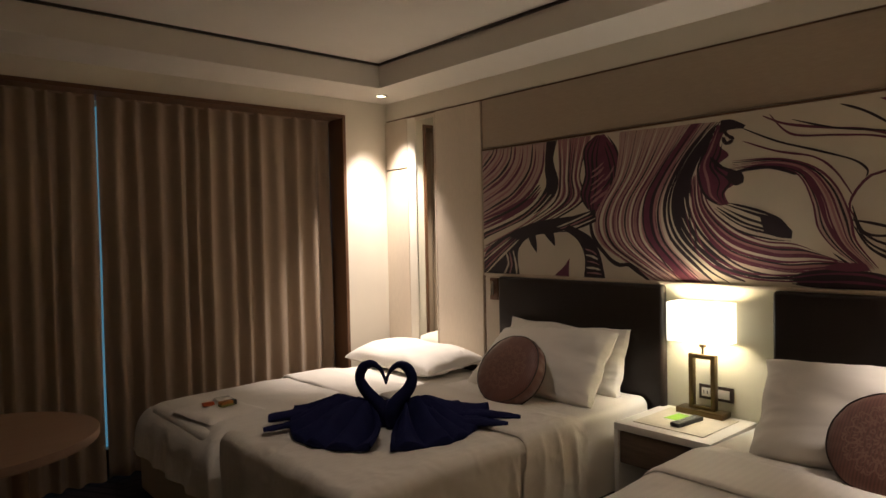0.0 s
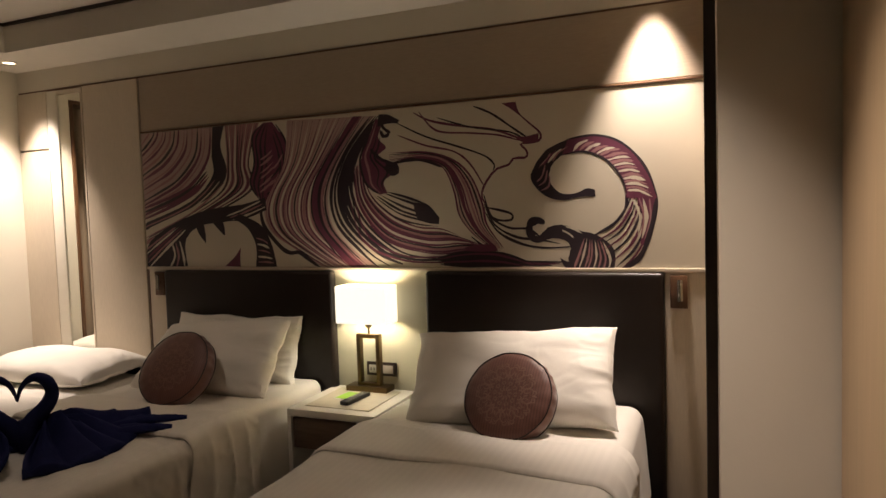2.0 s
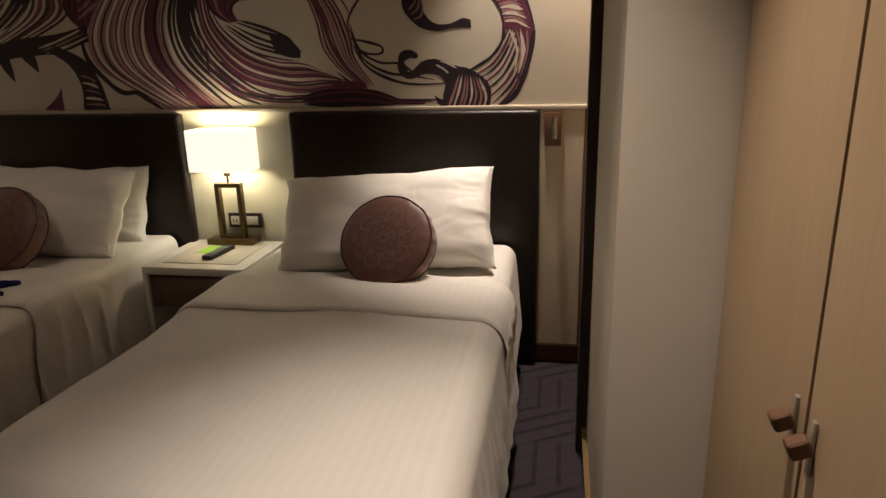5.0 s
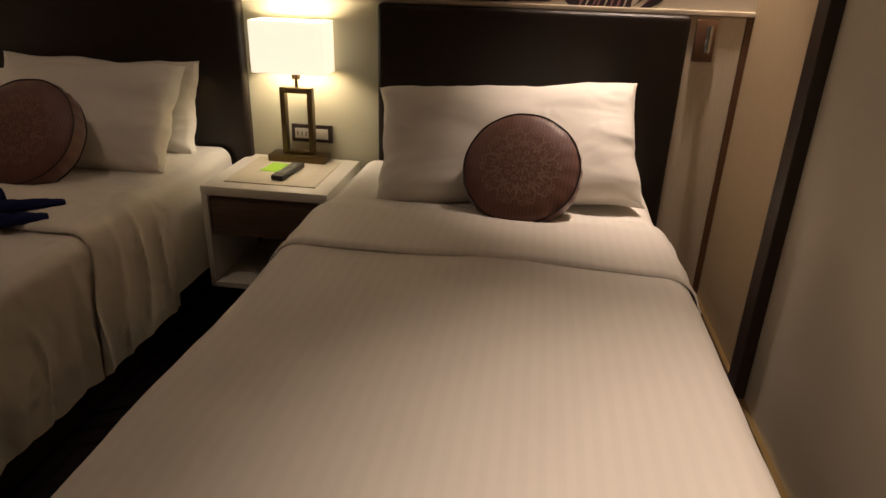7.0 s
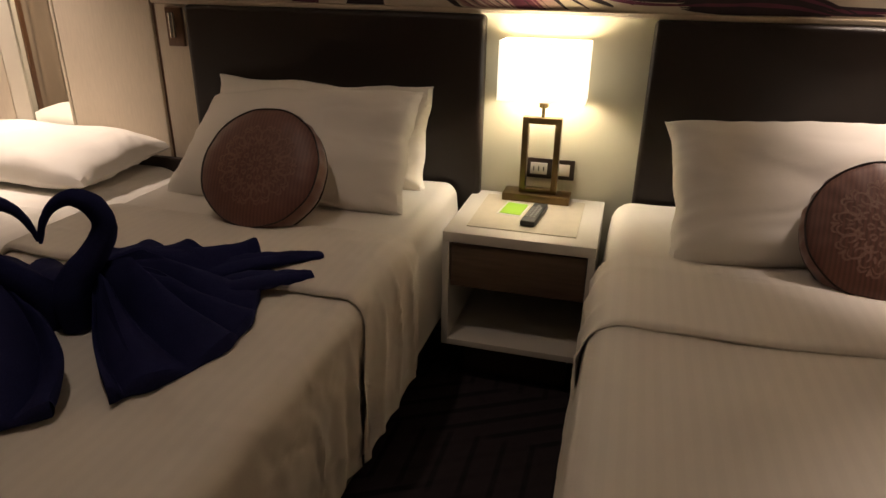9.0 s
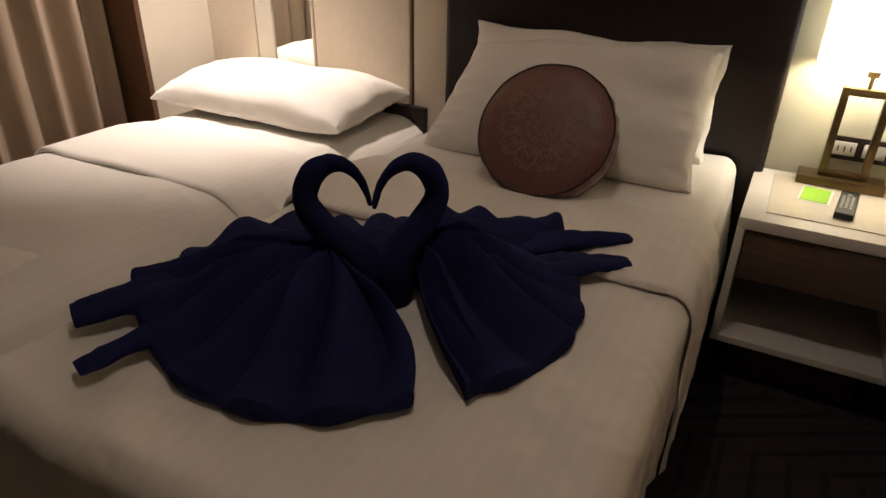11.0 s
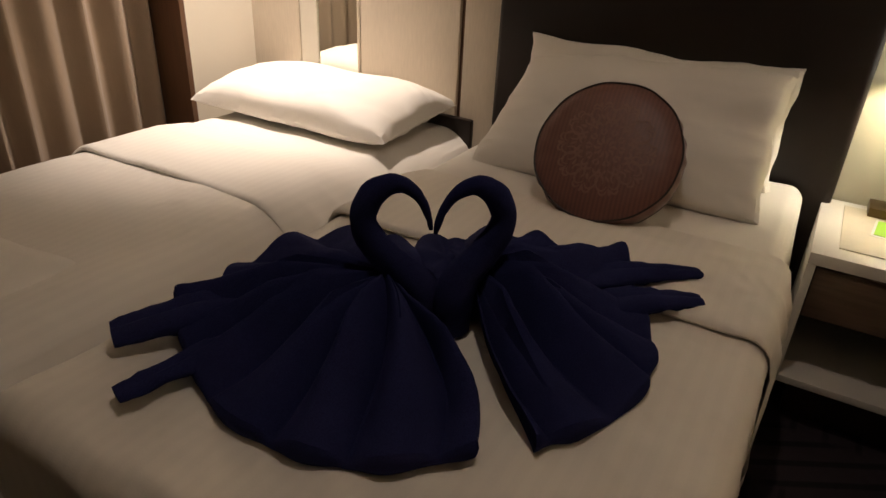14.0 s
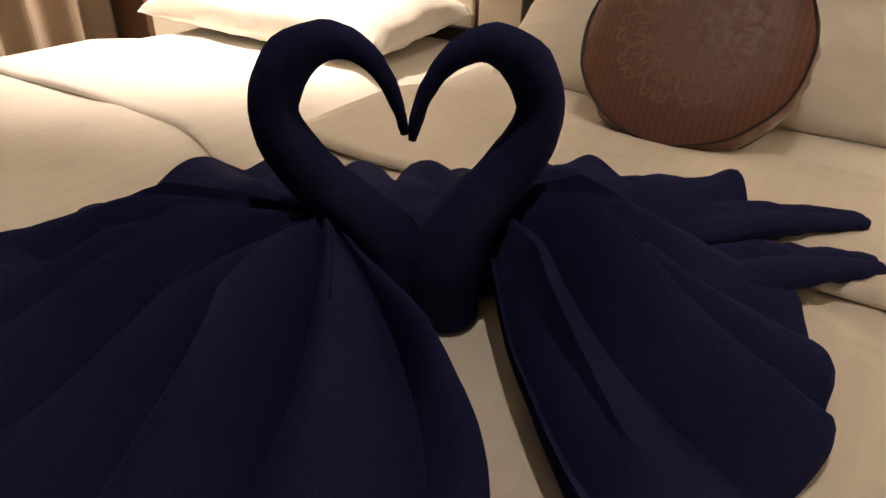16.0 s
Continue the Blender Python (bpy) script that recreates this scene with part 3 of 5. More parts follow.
SX0, SX1, SY0, SY1, SZ0, SZ1 = LX - 0.07, LX + 0.06, LY - 0.138, LY + 0.150, 0.922, 1.112
ring = [(SX0, SY0), (SX1, SY0), (SX1, SY1), (SX0, SY1)]
P = np.array([[(x + dx * (1 if x > LX else -1), y + dx * (1 if y > LY else -1), z) for dx, z in ((0, SZ0), (0, SZ1), (-0.003, SZ1), (-0.003, SZ0))] for x, y in ring])
bm = sheet_mesh(P, closed_u=True, closed_v=True)
bmesh.ops.recalc_face_normals(bm, faces=bm.faces)
sh = part("shade", bm, "shade", lampt, "glowing white fabric box shade", smooth=False)

# ---- wall socket plate ----
so = thing("socket_plate", 4.995, 3.91, 0.66, "dark double socket and switch plate behind the lamp", "socket")
part("plate", boxed(4.990, 5.0, 3.828, 4.0, 0.628, 0.700, 0.002), "darkwood", so)
part("socket", boxed(4.9865, 4.991, 3.925, 3.985, 0.643, 0.685, 0.001), "plastic", so, "white plastic socket")
part("switch", boxed(4.9865, 4.991, 3.845, 3.905, 0.643, 0.685, 0.001), "plastic", so, "white plastic switch")
for dy in (0.012, 0.03, 0.048):
    part("slot", boxed(4.9855, 4.987, 3.925 + dy - 0.002, 3.925 + dy + 0.002, 0.655, 0.672), "black", so)


# ---- reading lights ----
def reading_light(x, y, label):
    e = thing("reading_light", x, y, 1.03, label, "wall lamp", "slim wall reading lights")
    part("plate", boxed(x - 0.015, x, y - 0.035, y + 0.035, 1.03, 1.172, 0.002), "walnut", e, "brown back plate")
    part("body", rod((x - 0.035, y - 0.006, 1.065), (x - 0.035, y - 0.006, 1.155), 0.012), "chrome", e, "brushed metal tube")
    part("bracket", boxed(x - 0.035, x - 0.014, y - 0.012, y, 1.10, 1.115, 0.001), "chrome", e)
    return e


reading_light(4.964, 2.435, "slim chrome reading light on a brown plate beside the dark post")
reading_light(4.975, 5.385, "slim chrome reading light on a brown plate beside the wall panel")


# ---- mirror strip in the wall ----
mi = thing("wall_mirror", 4.98, 6.07, 0.1, "tall narrow mirror set between the wall panels", "mirror")
part("glass", boxed(4.975, 4.9995, 5.968, 6.175, 0.10, 2.30), "mirror", mi, smooth=False)
part("frame", boxed(4.968, 5.0, 5.953, 5.967, 0.10, 2.33, 0.002), "cladding", mi)
part("frame", boxed(4.968, 5.0, 6.176, 6.268, 0.10, 2.33, 0.002), "paint", mi)
part("frame", boxed(4.969, 5.0, 5.967, 6.176, 2.302, 2.329, 0.002), "cladding", mi)


# ---- pillows ----
def pillow_mesh(w, h, t, seed, n=72, k=52, droop=0.0, under=1.0, slump=0.0):
    P = []
    for side in (1, -1):
        S = np.zeros((n, k, 3))
        for i in range(n):
            u = -1 + 2 * i / (n - 1)
            for j in range(k):
                v = -1 + 2 * j / (k - 1)
                ex = max(0.0, 1 - abs(u) ** 4.2) ** 0.5
                ey = max(0.0, 1 - abs(v) ** 3.6) ** 0.5
                x = u * w / 2 * (1 - 0.035 * (1 - v * v) * abs(u) ** 3 + 0.008 * (u * v) ** 6)
                y = v * h / 2 * (1 - 0.060 * (1 - u * u) * abs(v) ** 3 + 0.012 * (u * v) ** 6)
                if u < 0:
                    x *= 1 - slump * (v + 1) / 2
                    y -= slump * 0.18 * h * u * u * (v + 1)
                x += 0.011 * noise.noise(Vector((v * 2.5, seed, u))) + 0.002 * noise.noise(Vector((v * 8, seed + 2, u * 2))) * abs(u) ** 3
                y += 0.014 * noise.noise(Vector((u * 2.2, seed + 4, v))) + 0.002 * noise.noise(Vector((u * 9, seed + 6, v * 2))) * abs(v) ** 3
                z = side * (t / 2 * ex * ey * (under if side < 0 else 1.0) + 0.003)
                # soft dents, long pulled folds and short gathers at the ends
                warp = 3.2 * noise.noise(Vector((u * 1.7 + seed, v * 1.5, seed)))
                fold1 = math.sin(7.5 * (0.85 * u + 0.55 * v) + 1.6 * warp + seed)
                fold2 = math.sin(10 * (0.35 * u - 0.9 * v) + 1.9 * warp + 2 * seed)
                zone = noise.noise(Vector((u * 1.3 - seed, v * 1.3, seed + 7)))
                crease = 0.016 * noise.noise(Vector((u * 1.9 + seed, v * 1.9, side + seed)))
                crease += 0.0022 * max(0, zone + 0.15) * (1 - abs(fold1)) ** 2 * 2.2 - 0.002 * max(0, 0.25 - zone) * (1 - abs(fold2)) ** 2 * 2.0
                crease += 0.008 * abs(u) ** 5 * (1 - abs(math.sin(9 * v + 1.2 * warp + seed))) ** 1.5 + 0.006 * abs(v) ** 6 * (1 - abs(math.sin(12 * u + 1.5 * warp + seed))) ** 1.5
                crease += 0.007 * (u * v) ** 2 * (1 - abs(math.sin(8 * (abs(u) - abs(v)) + warp))) ** 1.4
                z += side * crease * min(1, 1.6 * ex * ey)
                S[i, j] = (x, y, z + droop * (u * u - 0.4))
        P.append(S)
    bm = sheet_mesh(P[0])
    sheet_mesh(P[1][::-1], bm=bm)
    bmesh.ops.remove_doubles(bm, verts=bm.verts, dist=0.0065)
    return bm


def pillow(name, m, w, h, t, label, seed, droop=0.0, group="white bed pillows", under=1.0, slump=0.0):
    ob = obj(name, pillow_mesh(w, h, t, seed, droop=droop, under=under, slump=slump), "pillow")
    ob.matrix_world = m
    return tagged(ob, label, "pillow", group)


def frame_of(origin, right, up):
    """A pose whose x runs along right and whose y runs along up."""
    r = Vector(right).normalized()
    n = r.cross(Vector(up)).normalized()
    u = n.cross(r)
    m = Matrix((r, u, n)).transposed().to_4x4()
    m.translation = origin
    return m


pillow("pillow", frame_of((4.60, 3.095, 0.772), (0.06, -1, 0.06), (0.85, 0, 1)), 0.88, 0.45, 0.17, "plump white pillow leaning on the leather headboard", 2.0)
pillow("pillow", frame_of((4.845, 4.745, 0.762), (0, -1, 0.0), (0.30, 0, 1)), 0.84, 0.38, 0.12, "white pillow standing behind another against the headboard", 5.0)
pillow("pillow", frame_of((4.660, 4.765, 0.755), (0.03, -1, 0.03), (0.80, 0, 1)), 0.87, 0.44, 0.17, "plump white pillow leaning behind the round cushion", 9.0, slump=0.24)
pillow("pillow", frame_of((4.705, 5.935, 0.612), (0.02, -1, 0.0), (1, 0, 0.05)), 0.90, 0.50, 0.20, "white pillow lying flat on the extra bed", 13.0, under=0.45)


# ---- round cushions ----
def round_cushion(m, label, R=0.178):
    e = new("round_cushion")
    e.matrix_world = m
    tagged(e, label, "cushion", "round brown scatter cushions")
    T = 0.088
    seg = 72
    prof = [(0.0, T / 2 + 0.014), (0.05, T / 2 + 0.013), (0.10, T / 2 + 0.010), (0.15, T / 2 + 0.004), (R - 0.010, T / 2 - 0.004), (R - 0.002, T / 2 - 0.010)]

    def wob(a):
        return 1 + 0.014 * noise.noise(Vector((1.6 * math.cos(a), 1.6 * math.sin(a), R * 90))) + 0.004 * math.sin(11 * a)

    for s, nm in ((1, "front"), (-1, "back")):
        A = np.array([[(r * wob(a) * math.cos(a), r * wob(a) * math.sin(a), s * z + 0.0015 * math.sin(18 * a) * (r / R) ** 3) for r, z in prof[1:]] for a in np.linspace(0, 2 * math.pi, seg + 1)[:-1]])
        bm = sheet_mesh(A if s > 0 else A[::-1], closed_u=True)
        bmesh.ops.contextual_create(bm, geom=[ed for ed in bm.edges if ed.is_boundary and max((v.co.xy.length for v in ed.verts)) < 0.06])
        o = obj(nm, bm, "brown_face" if s > 0 else "brown")
        o.parent = e
    def lie(q):
        r = math.hypot(*q)
        return (q[0], q[1], float(np.interp(r, [x for x, z in prof], [z for x, z in prof])) + 0.0008)

    bm = bmesh.new()

    def stitch(pts, w):
        pts = spline(pts, 4 * len(pts))
        g = np.gradient(pts, axis=0)
        g /= np.linalg.norm(g, axis=1)[:, None] + 1e-9
        k = len(pts)
        rows = []
        for i in range(k):
            h = 1.55 * w * (0.35 + 0.65 * math.sin(math.pi * i / (k - 1))) * (1 + 0.25 * math.sin(2.3 * i))
            nrm = np.array((-g[i][1], g[i][0])) * h
            rows.append([lie(pts[i] + nrm), lie(pts[i] - nrm)])
        sheet_mesh(np.array(rows), bm=bm)

    def turned(pts, a, flip=1):
        ca, sa = math.cos(a), math.sin(a)
        return [(x * ca - flip * y * sa, x * sa + flip * y * ca) for x, y in pts]

    for q in range(10):
        a = 2 * math.pi * q / 10
        for flip in (1, -1):
            curl = [(0.088 + (0.026 - 0.0016 * i) * math.cos(0.62 * i - 1.0), 0.017 + (0.017 - 0.0011 * i) * math.sin(0.62 * i - 1.0)) for i in range(12)]
            stitch(turned(curl, a, flip), 0.0021)
            stitch(turned([(0.060, 0.002), (0.068, 0.010), (0.064, 0.018), (0.054, 0.016)], a, flip), 0.0022)
            stitch(turned([(0.112, 0.004), (0.122, 0.012), (0.119, 0.022), (0.110, 0.024)], a, flip), 0.0019)
            stitch(turned([(0.034, 0.001), (0.044, 0.007), (0.050, 0.001)], a, flip), 0.0019)
        stitch(turned([(0.108, 0.0), (0.118, 0.003), (0.127, 0.0)], a), 0.0026)
        stitch(turned([(0.010, 0.0), (0.020, 0.004), (0.030, 0.0)], a), 0.0024)
        stitch(turned([(0.076, -0.004), (0.084, 0.0), (0.092, 0.004)], a), 0.0022)
    o = obj("embroidery", bm, "thread", False)
    o.parent = e
    A = np.array([[((R + b) * wob(a) * math.cos(a), (R + b) * wob(a) * math.sin(a), z) for z, b in ((T / 2 - 0.010, -0.002), (T / 4, 0.004 + 0.002 * math.sin(24 * a)), (0, 0.006 + 0.003 * math.sin(24 * a)), (-T / 4, 0.004), (-T / 2 + 0.010, -0.002))] for a in np.linspace(0, 2 * math.pi, 145)[:-1]])
    o = obj("gusset", sheet_mesh(A, closed_u=True), "brown")
    o.parent = e
    for s in (1, -1):
        A = np.array([[((R + 0.0026 * math.cos(q)) * wob(a) * math.cos(a), (R + 0.0026 * math.cos(q)) * wob(a) * math.sin(a), s * (T / 2 - 0.009) + 0.0024 * math.sin(q)) for q in np.linspace(0, 2 * math.pi, 9)[:-1]] for a in np.linspace(0, 2 * math.pi, seg + 1)[:-1]])
        o = obj("piping", sheet_mesh(A, True, True), "piping")
        o.parent = e
    return e


round_cushion(frame_of((4.400, 3.035, 0.740), (-0.12, -1, 0), (0.72, 0, 1)), "round brown satin cushion with embroidered medallion by the post bed pillow")
round_cushion(frame_of((4.385, 4.705, 0.752), (0.05, -1, 0.03), (0.72, 0.03, 1)), "round brown satin cushion with embroidered medallion on the swan bed", 0.187)

# ---- round table by the window ----
tb = thing("side_table", 2.12, 5.3, 0, "pale wooden table with a rounded end near the curtains", "table")
A = [(2.12 + 0.46 * math.cos(a), 5.32 + 0.42 * math.sin(a)) for a in np.linspace(0, 2 * math.pi, 49)[:-1]]
P = np.array([[(x, y, 0.715), (2.12 + (x - 2.12) * 1.005, y, 0.72), (2.12 + (x - 2.12) * 1.005, y, 0.742), (x, y, 0.747)] for x, y in A])
bm = sheet_mesh(P, closed_u=True)
for z in (0.715, 0.747):
    f = bm.faces.new([v for v in bm.verts if abs(v.co.z - z) < 1e-4])
part("tabletop", bm, "table", tb)
part("leg", rod((2.30, 5.25, 0.0), (2.30, 5.25, 0.716), 0.03), "table", tb)
part("leg", rod((1.92, 5.25, 0.0), (1.92, 5.25, 0.716), 0.03), "table", tb)


# ---- mural ----
mural = thing("mural", 4.97, 3.88, 1.2, "wide printed mural of plum and ink swirls on cream", "mural")
part("panel", boxed(4.9665, 4.9995, 2.28, 5.475, 1.2035, 2.0025), "canvas", mural, smooth=False)


LAYER = itertools.count(1)      # each coat of paint lies a hair's breadth over the last


def on_panel(x, rows):
    return np.array([[(x, min(5.474, max(2.281, q[0])), min(2.002, max(1.204, q[1]))) for q in r] for r in rows])


def coat(bm, ink, name):
    bmesh.ops.recalc_face_normals(bm, faces=bm.faces)
    part(name, bm, ink, mural, smooth=False)


def wash(a, b, ink):
    """A painted shape between two guide lines, given as (y, z) on the panel."""
    n, layer = 36, next(LAYER)
    A, B = spline(a, n), spline(b, n)
    ragged = [0.003 * noise.noise(Vector((k * 0.7, layer, 0))) for k in range(n)]
    coat(sheet_mesh(on_panel(4.9664 - 0.000014 * layer, [(A[k] + ragged[k], B[k] - ragged[k]) for k in range(n)])), ink, "wash")


def strokes(a, b, count, width, inks):
    """Brush strokes spread from one guide line to another; each swells and tapers."""
    n, layer = 30, next(LAYER)
    A = spline(a, n)
    B = A if b is None else spline(b, n)
    inks = inks.split()
    for i in range(count):
        t = i / max(count - 1, 1)
        t += random.uniform(-0.22, 0.22) / count if 0 < i < count - 1 else 0.0
        pts = A * (1 - t) + B * t
        lead, tail = (random.uniform(0, 0.10), random.uniform(0.88, 1)) if count > 3 else (0.0, 1.0)
        heavy = random.uniform(0.7, 1.3) if count > 3 else 1.0
        rows = []
        for k in range(n):
            u = k / (n - 1)
            p = pts[min(k, n - 2) + 1] - pts[min(k, n - 2)]
            p = np.array((-p[1], p[0])) / (np.hypot(*p) + 1e-6)
            v = min(1, max(0, (u - lead) / (tail - lead)))
            w = width * heavy * 0.5 * (0.18 + 0.82 * math.sin(math.pi * v) ** 0.55) * (1 + 0.16 * math.sin(9 * u + 2.1 * i) + 0.10 * math.sin(21 * u + 1.3 * i + layer))
            rows.append((pts[k] + p * w, pts[k] - p * w))
        coat(sheet_mesh(on_panel(4.9664 - 0.000014 * layer - 0.000002 * (i % 6), rows)), inks[i % len(inks)], "brush_stroke")


random.seed(5)
# hair over the far edge
wash([(4.928, 2.01), (4.959, 1.834), (5.095, 1.674), (5.323, 1.563), (5.533, 1.473)], [(5.51, 2.064), (5.511, 2.046), (5.513, 2.011), (5.515, 1.976), (5.518, 1.941)], 'blush')
strokes([(4.945, 2.011), (4.977, 1.819), (5.132, 1.659), (5.322, 1.573), (5.531, 1.498)], [(5.4, 2.023), (5.412, 1.993), (5.443, 1.964), (5.469, 1.937), (5.505, 1.905)], 15, 0.016, 'plum rose plum ink rose')
strokes([(4.993, 1.77), (5.179, 1.644), (5.528, 1.544)], [(4.974, 1.719), (5.135, 1.608), (5.533, 1.473)], 4, 0.02, 'plum ink plum')
# strands beside the dark lock
wash([(4.843, 2.006), (4.841, 1.794), (4.878, 1.648), (5.095, 1.522), (5.541, 1.337)], [(4.606, 2.001), (4.689, 1.785), (4.654, 1.655), (4.832, 1.558), (5.144, 1.445)], 'rose')
strokes([(4.835, 2.005), (4.829, 1.793), (4.87, 1.648), (5.095, 1.522), (5.541, 1.344)], [(4.622, 1.999), (4.689, 1.785), (4.662, 1.655), (4.832, 1.558), (5.144, 1.451)], 11, 0.013, 'ink canvas plum canvas ink plum')
wash([(4.928, 2.01), (4.945, 1.85), (4.942, 1.734), (5.044, 1.628), (5.207, 1.549), (5.534, 1.451)], [(4.847, 2.006), (4.879, 1.888), (4.843, 1.761), (4.886, 1.665), (5.047, 1.571), (5.537, 1.408)], 'ink')
strokes([(4.931, 1.7), (5.023, 1.621), (5.185, 1.535), (5.536, 1.426)], [(4.868, 1.681), (4.98, 1.596), (5.141, 1.506), (5.54, 1.355)], 3, 0.01, 'rose canvas')
# plum leaf
wash([(4.575, 1.998), (4.65, 1.926), (4.644, 1.782), (4.678, 1.672), (4.626, 1.583)], [(4.52, 1.997), (4.448, 1.9), (4.43, 1.769), (4.474, 1.631), (4.579, 1.55)], 'plum')
strokes([(4.575, 1.998), (4.654, 1.926), (4.648, 1.782), (4.682, 1.672), (4.626, 1.577)], [(4.548, 1.996), (4.573, 1.872), (4.571, 1.746), (4.599, 1.636), (4.603, 1.563)], 4, 0.012, 'ink')
strokes([(4.498, 1.985), (4.44, 1.894), (4.427, 1.769), (4.471, 1.631), (4.58, 1.543)], [(4.519, 1.931), (4.489, 1.835), (4.477, 1.741), (4.521, 1.633), (4.587, 1.556)], 3, 0.012, 'ink')
strokes([(4.608, 1.796), (4.567, 1.815), (4.527, 1.844)], [(4.624, 1.615), (4.575, 1.645), (4.518, 1.687)], 6, 0.012, 'rose')
strokes([(4.524, 1.743), (4.491, 1.773), (4.459, 1.818)], [(4.577, 1.604), (4.537, 1.624), (4.496, 1.673)], 4, 0.01, 'rose ink')
# long strands
wash([(4.421, 1.997), (4.453, 1.771), (4.561, 1.603), (4.597, 1.509), (4.555, 1.396), (4.404, 1.301), (4.224, 1.197)], [(3.887, 1.977), (4.078, 1.792), (4.18, 1.604), (4.158, 1.422), (4.027, 1.286), (3.879, 1.201)], 'blush')
strokes([(4.406, 1.993), (4.446, 1.77), (4.553, 1.603), (4.582, 1.493), (4.531, 1.39), (4.382, 1.295), (4.202, 1.197)], [(3.96, 1.981), (4.145, 1.767), (4.244, 1.606), (4.244, 1.423), (4.114, 1.286), (3.996, 1.2)], 22, 0.012, 'rose plum canvas rose ink rose canvas plum')
wash([(4.014, 1.984), (4.188, 1.769), (4.273, 1.623), (4.272, 1.454), (4.162, 1.301), (4.054, 1.199)], [(3.96, 1.981), (4.124, 1.765), (4.209, 1.59), (4.186, 1.422), (4.071, 1.295), (3.962, 1.2)], 'plum')
strokes([(4.027, 1.985), (4.188, 1.769), (4.276, 1.623), (4.276, 1.454), (4.169, 1.301), (4.068, 1.199)], [(3.947, 1.98), (4.117, 1.765), (4.198, 1.589), (4.176, 1.422), (4.061, 1.295), (3.945, 1.201)], 5, 0.012, 'ink plum ink rose')
strokes([(4.618, 1.583), (4.608, 1.445), (4.511, 1.326), (4.443, 1.282), (4.375, 1.282), (4.317, 1.245), (4.245, 1.196)], None, 1, 0.026, 'ink')
# black and cream strands
strokes([(3.91, 1.977), (4.06, 1.812), (4.158, 1.618), (4.136, 1.437), (3.996, 1.286), (3.892, 1.201)], [(3.836, 1.973), (3.964, 1.843), (4.03, 1.686), (4.028, 1.553), (3.932, 1.404), (3.754, 1.278), (3.548, 1.245)], 6, 0.021, 'ink')
strokes([(3.956, 1.9), (4.02, 1.803), (4.073, 1.659), (4.063, 1.525)], [(3.905, 1.925), (3.986, 1.806), (4.023, 1.715), (4.013, 1.612)], 3, 0.022, 'ink')
# sweep over the lamp
wash([(3.967, 1.756), (3.949, 1.594), (3.831, 1.469), (3.681, 1.409), (3.536, 1.39), (3.386, 1.323)], [(4.012, 1.714), (3.988, 1.522), (3.835, 1.344), (3.592, 1.278), (3.415, 1.287), (3.26, 1.306)], 'rose')
wash([(3.872, 1.417), (3.714, 1.352), (3.546, 1.334), (3.415, 1.312)], [(3.905, 1.412), (3.746, 1.318), (3.562, 1.298), (3.386, 1.301)], 'canvas')
strokes([(3.953, 1.769), (3.939, 1.6), (3.821, 1.474), (3.675, 1.408), (3.53, 1.39), (3.38, 1.323)], [(4.019, 1.721), (3.995, 1.523), (3.842, 1.339), (3.592, 1.273), (3.415, 1.285), (3.26, 1.306)], 13, 0.0105, 'plum canvas plum ink rose plum')
strokes([(4.027, 1.583), (3.956, 1.375), (3.763, 1.266), (3.533, 1.256), (3.274, 1.28)], [(4.049, 1.554), (3.981, 1.345), (3.796, 1.249), (3.563, 1.228), (3.303, 1.253)], 3, 0.01, 'plum ink')
strokes([(3.841, 1.59), (3.724, 1.557), (3.617, 1.514), (3.558, 1.457)], [(3.917, 1.558), (3.79, 1.459), (3.656, 1.419), (3.553, 1.407)], 6, 0.013, 'ink')
wash([(3.69, 1.533), (3.605, 1.508), (3.546, 1.451)], [(3.668, 1.448), (3.607, 1.424), (3.55, 1.418)], 'ink')
# profile with the crown
wash([(3.881, 1.96), (3.931, 1.855), (3.974, 1.756), (3.948, 1.638), (3.867, 1.576)], [(3.83, 1.955), (3.871, 1.867), (3.828, 1.813), (3.881, 1.765), (3.773, 1.701), (3.846, 1.642), (3.828, 1.584)], 'plum')
strokes([(3.888, 1.96), (3.937, 1.855), (3.981, 1.756), (3.951, 1.638), (3.874, 1.577)], [(3.858, 1.878), (3.873, 1.816), (3.894, 1.76), (3.825, 1.69), (3.859, 1.634), (3.847, 1.59)], 4, 0.012, 'ink rose ink')
wash([(3.864, 1.981), (3.81, 1.976), (3.747, 1.942)], [(3.873, 1.919), (3.818, 1.931), (3.76, 1.929)], 'ink')
strokes([(3.856, 1.949), (3.837, 1.91), (3.8, 1.884)], None, 1, 0.018, 'ink')
strokes([(3.857, 1.9), (3.839, 1.87), (3.806, 1.879)], None, 1, 0.02, 'ink')
strokes([(3.919, 1.81), (3.862, 1.758), (3.76, 1.712)], None, 1, 0.02, 'ink')
wash([(3.823, 1.744), (3.772, 1.729), (3.757, 1.703)], [(3.844, 1.705), (3.8, 1.668), (3.761, 1.678)], 'ink')
# face lines
strokes([(3.672, 1.974), (3.576, 1.926), (3.431, 1.891), (3.264, 1.861), (3.157, 1.821), (3.095, 1.791)], None, 1, 0.012, 'plum')
strokes([(3.641, 1.976), (3.548, 1.877), (3.375, 1.852), (3.237, 1.833), (3.126, 1.798)], None, 1, 0.01, 'plum')
strokes([(3.546, 1.94), (3.374, 1.881), (3.183, 1.844), (3.1, 1.801)], None, 1, 0.009, 'ink')
strokes([(3.355, 1.978), (3.262, 1.934), (3.157, 1.857), (3.074, 1.797)], None, 1, 0.011, 'ink')
